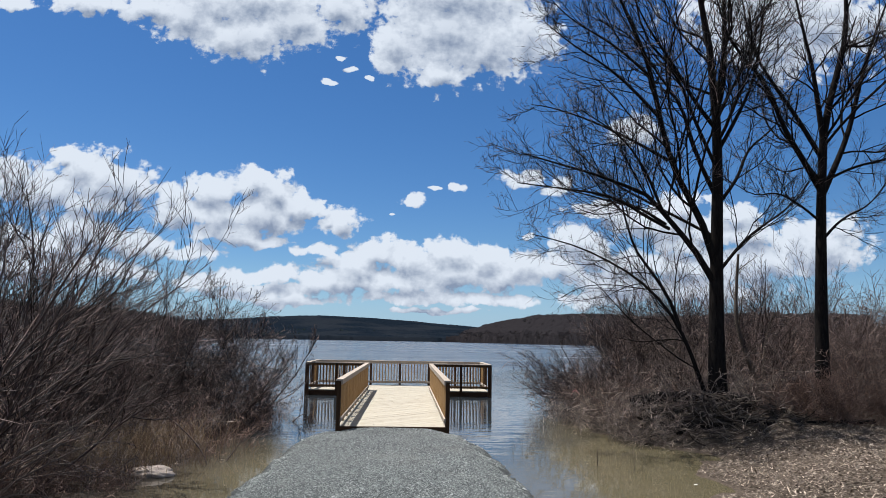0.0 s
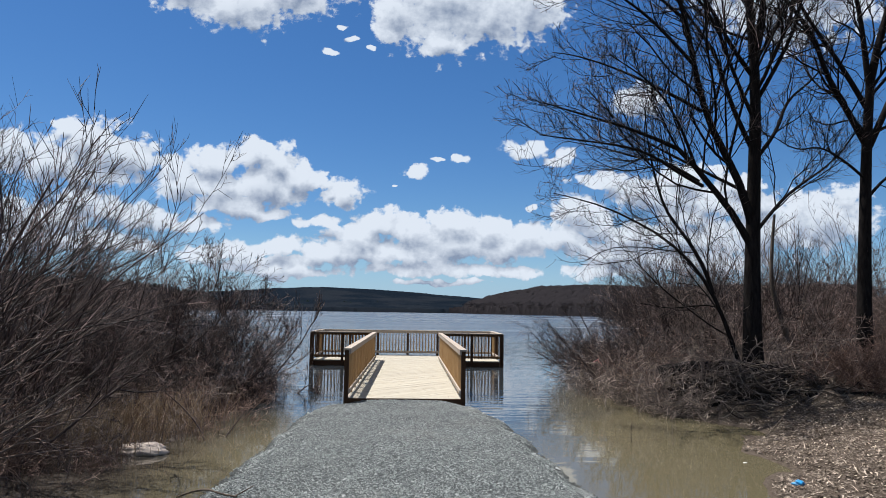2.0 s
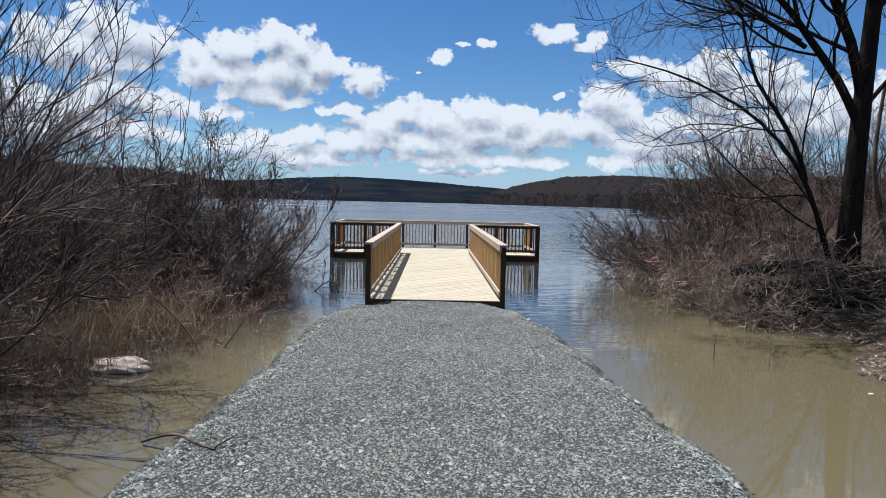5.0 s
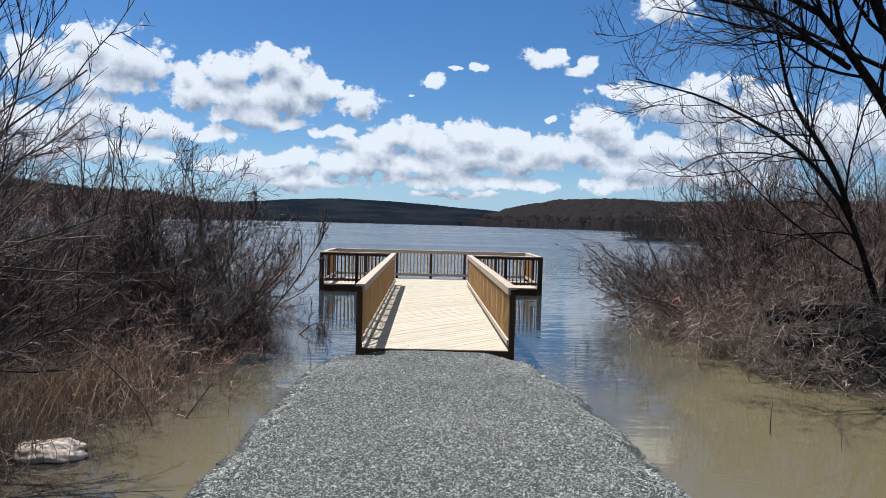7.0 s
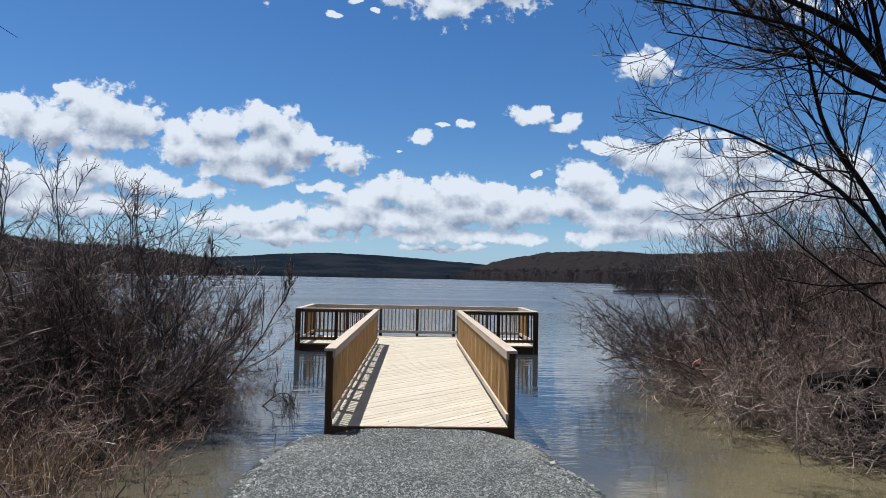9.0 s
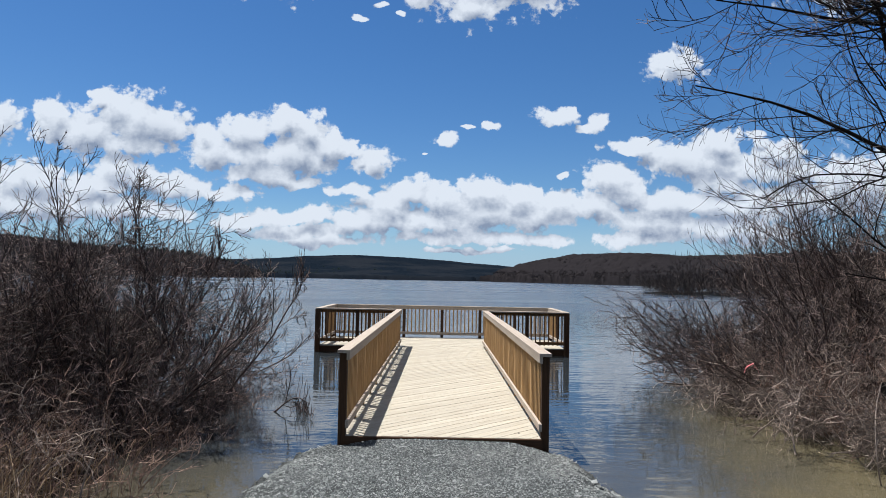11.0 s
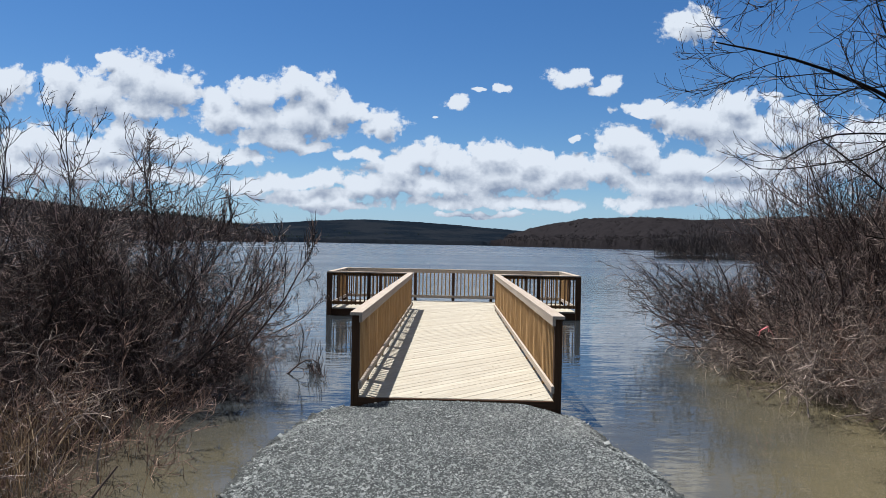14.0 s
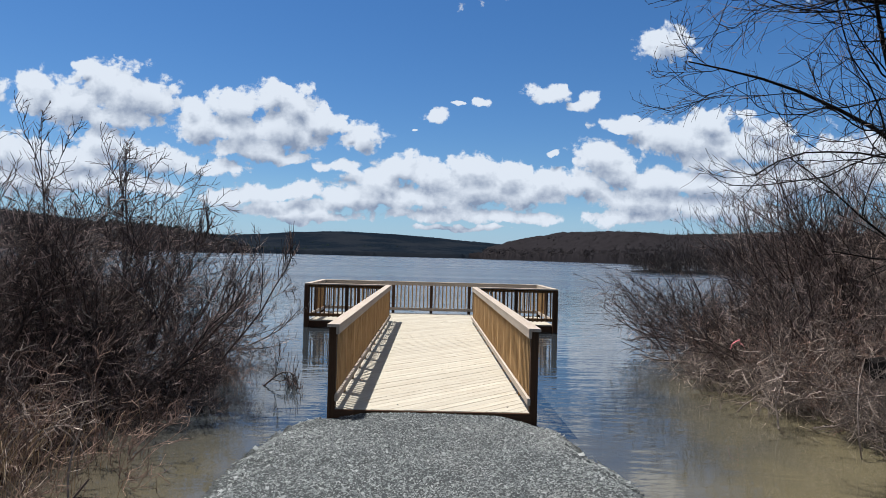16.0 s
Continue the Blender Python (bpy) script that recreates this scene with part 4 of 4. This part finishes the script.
for x, y, turn, size, ob in [
        (-5.0, -7.5, 340, 0.95, tall_shrub), (-5.9, -6.2, 0, 0.95, tall_shrub_b), (-6.1, -4.2, 15, 0.66, tall_shrub_b), (-6.8, -5.2, 240, 1.0, tall_shrub),
        (-8.3, -5.4, 40, 1.05, tall_shrub_b), (-6.4, -8.9, 120, 0.95, tall_shrub), (-8.9, -7.9, 310, 1.1, tall_shrub),
        (-5.9, -6.6, 8, 0.85, arched_shrub),
        (-4.8, 1.0, 200, 1.0, round_shrub), (-5.6, 0.0, 310, 1.0, round_shrub), (-5.3, 2.6, 120, 1.0, round_shrub), (-5.9, -1.6, 300, 0.80, round_shrub), (-6.4, 1.6, 200, 1.08, round_shrub),
        (-7.8, 0.4, 20, 1.05, round_shrub), (-5.4, 5.2, 260, 0.9, round_shrub_b), (-7.2, 4.8, 190, 1.05, round_shrub_b),
        (-8.8, 2.8, 130, 1.1, round_shrub_b),
        (6.5, 5.8, 0, 1.0, lean_shrub), (6.6, 3.0, 25, 0.95, lean_shrub), (7.0, 7.6, -30, 1.0, lean_shrub), (6.3, 4.4, 15, 0.9, lean_shrub), (7.6, 4.2, 100, 0.95, round_shrub_b),
        (7.1, 1.4, 200, 0.80, round_shrub_b), (8.4, 2.4, 20, 1.1, round_shrub_b), (9.4, 4.6, 300, 1.2, round_shrub_b), (7.8, 3.9, 70, 0.82, tall_shrub), (8.0, 5.2, 310, 0.95, tall_shrub), (8.9, 3.4, 20, 0.92, tall_shrub), (8.3, 6.4, 160, 0.78, tall_shrub),
        (9.8, 2.2, 240, 0.78, tall_shrub_b), (11.6, 4.0, 50, 0.9, tall_shrub)]:
    plant(ob, x, y, turn, size)
for x, y, turn, size, ob in [
        (6.0, 0.4, 0, 1.0, bramble), (5.9, -0.5, 80, 0.70, bramble), (6.0, 1.9, 150, 1.05, bramble), (5.8, 3.6, 20, 0.9, bramble),
        (9.7, -0.4, 40, 0.9, red_brush), (6.3, 0.9, 170, 1.0, red_brush), (10.0, -0.8, 250, 0.9, red_brush),
        (6.1, 5.0, 90, 1.0, red_brush), (11.4, -0.6, 10, 1.0, red_brush), (12.6, -1.0, 130, 1.1, bramble),
        (-4.2, -3.0, 0, 0.75, red_brush), (-5.0, -2.2, 70, 0.9, bramble), (-4.6, -5.6, 130, 0.7, red_brush), (-3.9, 2.4, 200, 0.8, red_brush), (-5.6, -4.0, 260, 0.9, bramble),
        (-3.7, 0.6, 45, 0.65, red_brush), (-4.1, -1.7, 10, 0.95, red_brush), (-4.4, -4.2, 230, 0.8, bramble), (-5.4, -6.4, 290, 1.0, red_brush),
        (6.6, 2.6, 60, 1.2, bramble), (8.2, 0.9, 10, 1.2, bramble)]:
    plant(ob, x, y, turn, size)
spots = [(12.4, 1.4), (13.4, 3.6), (15.2, 6.2), (12.0, 6.0), (14.6, 0.6), (16.5, 3.0), (10.5, 6.5), (12.5, 2.5), (13.5, 5.5), (11.0, 9.5), (14.5, 8.5), (16, 1.5), (17, 5), (18.5, 9), (13, 12), (20, 3), (22, 7), (24, 12), (19, 13), (15, 15), (27, 4), (30, 10),
         (-10.5, 0.5), (-11.5, 4.5), (-10.0, 7.5), (-13, 1), (-13.5, 8), (-16, 4), (-18, 9), (-12, -4), (-15, -2), (14, -2.0), (18, -3), (23, -1), (28, -3)]
for n, (x, y) in enumerate(spots):
    plant(thicket, x, y, 77 * n, (1.0 if n < 6 else 0.85) + 0.3 * ((n * 7) % 5) / 5)


# ---- far woods ----
def build_woods():
    r = np.random.default_rng(31)

    def scatter(n, u0, u1, y0, y1):
        y = r.uniform(y0, y1, n)
        x = r.uniform(u0, u1, n) * y
        z = ground_height(x, y)
        k = z > 0.35
        return x[k], y[k], z[k]

    def conifers(x, y, z, h):
        n = len(x)
        tiers, verts, faces, base = 3, [], [], 0
        for k in range(tiers):
            a = np.arange(6) * math.pi / 3
            rad = h * (0.27 - 0.07 * k) * r.uniform(0.75, 1.2, n)
            lo, hi = z + h * (0.10 + 0.27 * k), z + h * (0.55 + 0.225 * k)
            ring = np.stack([x[:, None] + rad[:, None] * np.cos(a) * r.uniform(0.7, 1.2, (n, 6)), y[:, None] + rad[:, None] * np.sin(a),
                             lo[:, None] + 0 * a + h[:, None] * r.normal(0, 0.02, (n, 6))], -1)
            tip = np.stack([x, y, hi], -1)[:, None]
            v = np.concatenate([ring, tip], 1)
            i = base + 7 * np.arange(n)[:, None]
            f = np.stack([i + np.arange(6), i + (np.arange(6) + 1) % 6, i + 6 + 0 * np.arange(6)], -1)
            verts.append(v.reshape(-1, 3))
            faces.append(f.reshape(-1, 3))
            base += 7 * n
        return np.concatenate(verts), np.concatenate(faces)

    def blades(P, wide):
        """Flat tapering slivers, one triangle each."""
        a, b = P[:, 0], P[:, -1]
        turn = r.uniform(-1.2, 1.2, len(a))
        side = np.stack([np.cos(turn), np.sin(turn), 0 * turn], 1) * np.broadcast_to(wide, len(a))[:, None]
        v = np.stack([a - side, a + side, b], 1).reshape(-1, 3)
        return v, np.arange(len(v)).reshape(-1, 3)

    def bare(x, y, z, h, count=60, wide=0.2, deep=0.34):
        """Leafless trees: a trunk and many slivers of branch filling a rounded crown."""
        n = len(x)
        foot = np.stack([x, y, z - 0.3], -1)
        P = np.stack([foot, foot + np.stack([0 * h, 0 * h, h * 0.75], -1)], 1)
        d = unit(r.normal(size=(n, count, 3)))
        q = d * (r.random((n, count, 1)) ** 0.45)
        span = np.stack([h * r.uniform(0.26, 0.36, n), h * 0.28, h * deep], -1)[:, None]
        a = foot[:, None] + q * span + np.stack([0 * h, 0 * h, h * (0.97 - deep)], -1)[:, None]
        way = unit(q + np.array((0, 0, 0.75)) + r.normal(0, 0.3, q.shape))
        b = a + way * (h[:, None] * r.uniform(0.06, 0.17, (n, count)))[..., None]
        sets = [blades(P, h * 0.018), blades(np.stack([a, b], 2).reshape(-1, 2, 3), wide)]
        verts = np.concatenate([q[0] for q in sets])
        starts = np.cumsum([0] + [len(q[0]) for q in sets[:-1]])
        return verts, np.concatenate([q[1] + o for q, o in zip(sets, starts)])

    def canopy(u0, u1, y0, y1, h, step, mat, name, label):
        """The closed roof of a far forest: one rounded crown beside the other, with a ragged foot at the shore."""
        mid = (y0 + y1) / 2
        u = np.linspace(u0, u1, int((u1 - u0) * mid / step))
        yy = np.arange(y0, y1, step * 1.6)
        U, Y = np.meshgrid(u, yy, indexing="ij")
        X = U * Y
        G = ground_height(X, Y)
        cell = 6.5
        cx, cy = np.floor(X / cell), np.floor(Y / cell)
        best = np.zeros_like(X)
        for i in (-1, 0, 1):
            for j in (-1, 0, 1):
                a, b = cx + i, cy + j
                jx, jy, jh = ((np.sin(a * p + b * q) * 43758.5) % 1.0 for p, q in ((12.99, 78.23), (39.35, 11.14), (73.16, 52.24)))
                d2 = ((X - (a + jx) * cell) ** 2 + (Y - (b + jy) * cell) ** 2) / (cell * 0.95) ** 2
                best = np.maximum(best, (0.55 + 0.45 * jh) * np.sqrt(np.maximum(1 - d2, 0)))
        Z = np.where(G > 0.35, G - 0.5 + h * (0.45 + 0.55 * best), -4.0)
        n, m = X.shape
        i = np.arange(n * m).reshape(n, m)
        faces = np.stack([i[:-1, :-1], i[1:, :-1], i[1:, 1:], i[:-1, 1:]], -1).reshape(-1, 4)
        k = (Z.reshape(-1)[faces] > -3).any(1)
        me = mesh_of(name, np.stack([X, Y, Z], -1).reshape(-1, 3), faces[k], mat, False)
        tagged(new(name, me), label, "woods", kind="stuff")

    canopy(-0.9, 0.14, 750, 1470, 6.5, 3.2, canopy_hazed, "ridge_canopy", "dark wooded ridge beyond the lake")
    canopy(0.06, 0.75, 300, 800, 9.0, 2.6, canopy_brown, "hill_canopy", "leafless brown hardwood canopy on the nearer hill")
    canopy(-1.0, -0.26, 540, 780, 7.0, 2.8, canopy_brown, "hillside_canopy", "leafless brown canopy of the hillside across the bay")
    x, y, z = scatter(9000, -0.9, 0.13, 755, 1000)
    k = (waves(x, y, 0.012, 51) > 0.05) & (r.random(len(x)) < np.where(y < 845, 0.9, 0.05))
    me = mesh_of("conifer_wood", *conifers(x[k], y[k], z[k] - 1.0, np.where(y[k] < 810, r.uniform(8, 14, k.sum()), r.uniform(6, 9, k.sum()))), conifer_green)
    tagged(new("conifer_wood", me), "dark green conifer wood along the far shore", "woods", kind="stuff")
    x, y, z = scatter(7000, 0.06, 0.75, 300, 800)
    k = (z < 4.0) | (r.random(len(x)) < 0.3)
    x, y, z = x[k], y[k], z[k]
    me = mesh_of("bare_wood", *bare(x, y, z, np.where(z < 4.0, r.uniform(8, 11, len(x)), r.uniform(6.5, 9.5, len(x))), 64, 0.2), bare_wood)
    tagged(new("bare_wood", me), "leafless brown hardwood forest on the nearer hill", "woods", kind="stuff")
    x, y, z = scatter(1500, -1.0, -0.26, 545, 780)
    me = mesh_of("hillside_wood", *bare(x, y, z, r.uniform(7, 9, len(x)), 60, 0.26), bare_wood)
    tagged(new("hillside_wood", me), "leafless hardwood hillside across the bay", "woods", kind="stuff")
    x = 38 + 75 * r.random(420) ** 1.3
    y = 122 + 0.05 * x + r.normal(0, 4.5, 420)
    z = ground_height(x, y)
    k = z > WATER
    h = np.where(r.random(k.sum()) < 0.06, r.uniform(7, 10, k.sum()), r.uniform(2.5, 5, k.sum()))
    me = mesh_of("spit_brush", *bare(x[k], y[k], z[k] - 1.0, h + 0.8, 110, 0.055, 0.42), bare_wood)
    tagged(new("spit_brush", me), "leafless brush and small trees on a low spit", "brush", kind="stuff")


build_woods()


# ---- bank details ----
def blob(name, size, mat, seed, levels=2, rough=0.2):
    bm = bmesh.new()
    bmesh.ops.create_icosphere(bm, subdivisions=levels + 1, radius=1)
    for v in bm.verts:
        n = noise.fractal(v.co * 1.3 + Vector((seed, 0, 0)), 0.8, 2.0, 4)
        v.co *= 1 + rough * n
        v.co = Vector((v.co.x * size[0], v.co.y * size[1], v.co.z * size[2]))
    me = from_bm(name, bm, mat)
    me.polygons.foreach_set("use_smooth", np.ones(len(me.polygons), dtype=bool))
    return me


rock = new("rock", blob("rock", (0.34, 0.22, 0.10), plain_material("pale_rock", (.44, .36, .295), 0.9, 0.35, 14.0), 3.0, 3, 0.22))
rock.location = (-3.72, -4.62, WATER + 0.045)
tagged(rock, "pale tan rock lying in the flooded shallows", "rock")


def log(label, pts, r0, r1, seed, mat):
    P, R = line(pts, (r0, r1), 12)
    r = np.random.default_rng(seed)
    P = P + r.normal(0, 0.012, P.shape)
    R = R * r.uniform(0.88, 1.12, R.shape)
    s = 9
    v, f = tubes([(P, R, s)])
    bm = bmesh.new()
    vs = [bm.verts.new(p) for p in v]
    for q in f:
        bm.faces.new([vs[i] for i in q])
    bm.faces.new(vs[:s])
    bm.faces.new(vs[-s:])
    bmesh.ops.recalc_face_normals(bm, faces=bm.faces)
    ob = new("log", from_bm("log", bm, mat))
    return tagged(ob, label, "log", "fallen logs")


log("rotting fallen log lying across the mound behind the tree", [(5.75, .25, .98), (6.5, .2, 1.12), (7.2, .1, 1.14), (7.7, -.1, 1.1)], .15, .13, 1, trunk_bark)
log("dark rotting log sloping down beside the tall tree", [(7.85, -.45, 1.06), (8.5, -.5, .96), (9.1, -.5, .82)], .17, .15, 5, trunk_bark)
log("dark log beside the tree's roots", [(6.3, -.9, .45), (7.2, -1.0, .66), (8.3, -1.05, .70)], .12, .09, 2, trunk_bark)
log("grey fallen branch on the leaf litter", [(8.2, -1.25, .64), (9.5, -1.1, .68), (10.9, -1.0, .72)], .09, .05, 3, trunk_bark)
log("broken pale stump beside the fallen log", [(9.15, -.55, .5), (9.22, -.55, .85), (9.3, -.55, 1.0)], .11, .06, 4, dead_bark)
mound = new("root_mass", blob("root_mass", (0.80, 0.34, 0.30), soil_bark, 11.0, 4, 0.75))
mound.location = (7.45, -0.72, 0.72)
tagged(mound, "black earthy root mass at the foot of the tall tree", "roots")
mound = new("root_mass", blob("root_mass", (0.52, 0.30, 0.26), soil_bark, 17.0, 4, 0.75))
mound.location = (6.35, -0.35, 0.66)
tagged(mound, "lower dark root mass with soil beside the fallen log", "roots")


def stick(label, pts, r0, r1, mat, n=9):
    ob = new("stick", shoot_mesh("stick", [(*line(pts, (r0, r1), n), 6)], mat))
    return tagged(ob, label, "stick", "loose sticks")


stick("crooked driftwood stick at the gravel's edge", [(-2.43, -6.97, 0.200), (-2.27, -7.02, 0.270), (-2.06, -7.12, 0.330), (-1.91, -7.29, 0.330), (-1.66, -7.48, 0.345)], .013, .010, dead_bark, 16)
stick("short dark twig lying across the driftwood stick", [(-1.69, -7.44, 0.340), (-1.62, -7.39, 0.370), (-1.52, -7.34, 0.420)], .008, .004, dead_bark)
stick("thin pale dead stick standing out of the water", [(-3.14, -2.55, 0.14), (-3.18, -2.50, 0.35), (-3.16, -2.45, 0.57), (-3.10, -2.40, 0.80)], .011, .005, grey_twig)
stick("slanting dark stick in the shallows", [(-2.92, -3.42, 0.12), (-2.84, -3.30, 0.27), (-2.65, -3.18, 0.55)], .012, .008, dark_twig)
stick("long bent dark stem leaning out of the flooded sedge", [(-3.11, -3.69, 0.08), (-3.21, -3.61, 0.29), (-3.37, -3.53, 0.47), (-3.61, -3.45, 0.68), (-3.95, -3.37, 0.92), (-4.24, -3.29, 1.08)], .013, .006, dark_twig, 14)
stick("upright twig standing in the muddy water", [(3.80, -3.55, .0), (3.79, -3.55, .35), (3.82, -3.53, .52)], .009, .004, dark_twig)
stick("thin upright reed stem in the muddy water", [(4.3, -4.05, .0), (4.31, -4.03, .5), (4.29, -4.0, .75)], .006, .003, grey_twig)
stick("bent pale twig dipping into the water", [(4.9, -.9, .05), (4.7, -1.1, .45), (4.95, -.7, .95), (5.3, -.3, 1.2)], .009, .004, grey_twig)
stick("pale forked branch on the leaf litter", [(5.9, -3.9, .33), (6.6, -3.1, .46), (7.1, -2.5, .55)], .012, .006, dead_bark)
stick("bleached branch lying low over the water", [(5.6, 3.2, .55), (4.9, 2.9, .40), (4.3, 2.8, .36)], .014, .006, grey_twig)


def brush_pile():
    """Broken dead branches heaped round the roots of the tall tree."""
    r = np.random.default_rng(47)
    n = 520
    x, y = r.normal(7.4, 1.1, n), r.normal(-0.75, 0.38, n)
    top = ground_height(x, y) + 0.55 * np.exp(-((x - 7.2) / 1.1) ** 2 - ((y + 0.6) / 0.5) ** 2) * r.random(n) + 0.03
    a, tilt, span = r.uniform(0, 6.28, n), r.normal(0.1, 0.35, n), r.uniform(0.25, 1.1, n)
    t = np.linspace(-0.5, 0.5, 5)
    d = np.stack([np.cos(a) * np.cos(tilt), np.sin(a) * np.cos(tilt) * 0.6, np.sin(tilt)], -1)
    P = np.stack([x, y, top], -1)[:, None] + d[:, None] * (span[:, None] * t)[..., None] + r.normal(0, 0.018, (n, 5, 3))
    P[..., 2] = np.maximum(P[..., 2], ground_height(P[..., 0], P[..., 1]) - 0.02)
    R = r.uniform(0.004, 0.016, (n, 1)) * np.array([1, 1, .9, .8, .5])
    mat = twig_material("dead_branch", (.022, .016, .013), (.34, .27, .215))
    tagged(new("brush_pile", shoot_mesh("brush_pile", [(P, R, 4)], mat)), "heap of broken dark branches round the tree's roots", "brush", kind="stuff")


brush_pile()


def grass_clump():
    """Dead sedge standing in the flooded edge."""
    r = np.random.default_rng(41)
    n = 1500
    x = np.concatenate([r.normal(-4.25, 0.50, n // 3), r.normal(-4.6, 0.5, n // 3), r.normal(-5.0, 0.6, n // 3)])
    y = np.concatenate([r.normal(-2.9, 0.5, n // 3), r.normal(-4.2, 0.5, n // 3), r.normal(-1.6, 0.7, n // 3)])
    a = r.uniform(0, 6.28, n)
    lean = r.uniform(0.05, 0.6, n)
    h = r.uniform(0.3, 0.85, n)
    t = np.linspace(0, 1, 5)
    out = lean[:, None] * h[:, None] * t ** 2
    P = np.stack([x[:, None] + np.cos(a)[:, None] * out, y[:, None] + np.sin(a)[:, None] * out, WATER - 0.06 + h[:, None] * (t - 0.3 * lean[:, None] * t ** 2)], -1)
    R = np.broadcast_to(0.0038 * np.array([1, 1, .9, .7, .3]), (n, 5))
    tagged(new("dry_grass", shoot_mesh("dry_grass", [(P, R, 3)], dry_grass)), "dry tan sedge standing in the flooded margin", "grass", kind="stuff")


grass_clump()


def leaf_litter():
    """Curled dead leaves and bits of bark on the bank."""
    r = np.random.default_rng(43)
    n = 110000
    x, y = r.uniform(4.2, 12.5, n), r.uniform(-16.0, -0.2, n)
    z = ground_height(x, y)
    k = z > WATER + 0.015
    x, y, z = x[k], y[k], z[k]
    n = len(x)
    a, s = r.uniform(0, 6.28, n), r.uniform(0.010, 0.034, n)
    straw = np.where(r.random(n) < 0.35, r.uniform(1.6, 4.0, n), 1.0)
    shape = np.array([(-1, 0, 0), (0, -.5, .25), (1, 0, 0), (0, .5, .25)])
    v = shape[None] * np.stack([s * straw, s / np.sqrt(straw), s * r.uniform(-0.5, 1.2, n)], -1)[:, None]
    c, d = np.cos(a)[:, None], np.sin(a)[:, None]
    v = np.stack([v[..., 0] * c - v[..., 1] * d, v[..., 0] * d + v[..., 1] * c, v[..., 2] + 0.35 * v[..., 0] * r.normal(0, 1, (n, 1))], -1)
    v = v + np.stack([x, y, z + 0.012], -1)[:, None]
    i = 4 * np.arange(n)[:, None]
    faces = np.concatenate([i + np.array([0, 1, 2]), i + np.array([0, 2, 3])])
    mat = twig_material("dead_leaf", (.065, .047, .035), (.56, .46, .36))
    tagged(new("leaf_litter", mesh_of("leaf_litter", v.reshape(-1, 3), faces, mat)), "curled tan dead leaves and bark bits on the bank", "leaves", kind="stuff")


leaf_litter()

wrapper = new("litter", blob("litter", (0.055, 0.038, 0.03), plain_material("blue_plastic", (.03, .22, .45), 0.35, 0.3, 20.0), 8.0, 2, 0.8))
wrapper.location = (4.91, -6.43, float(ground_height(4.91, -6.43)) + 0.03)
tagged(wrapper, "crumpled bright blue plastic wrapper on the bank", "litter")
scrap = new("litter", blob("litter", (0.035, 0.022, 0.015), plain_material("white_scrap", (.50, .49, .46), 0.6, 0.1, 20.0), 5.0, 2, 0.6))
scrap.location = (4.95, -5.05, float(ground_height(4.95, -5.05)) + 0.015)
tagged(scrap, "small white scrap at the water's edge", "litter")


def marker_tape():
    bm = bmesh.new()
    r = random.Random(5)
    for k in range(3):
        p, d = Vector((0, 0, 0)), Vector((r.uniform(-1, 1), r.uniform(-.6, .6), r.uniform(-1, .1))).normalized()
        side = Vector((0.3, 1, 0.2)).normalized() * 0.016
        last = None
        for i in range(7):
            pair = (bm.verts.new(p - side), bm.verts.new(p + side))
            if last:
                bm.faces.new((last[0], last[1], pair[1], pair[0]))
            last = pair
            d = (d + Vector((r.uniform(-.5, .5), r.uniform(-.5, .5), r.uniform(-.6, .2)))).normalized()
            p = p + d * 0.035
    me = from_bm("marker_tape", bm, plain_material("pink_tape", (.62, .15, .16), 0.4, 0.1))
    ob = new("marker_tape", me)
    ob.modifiers.new("thickness", "SOLIDIFY").thickness = 0.002
    ob.location = (4.83, 2.0, 1.13)
    tagged(ob, "knot of pinkish-red marker tape tied in the brush", "tape")


marker_tape()
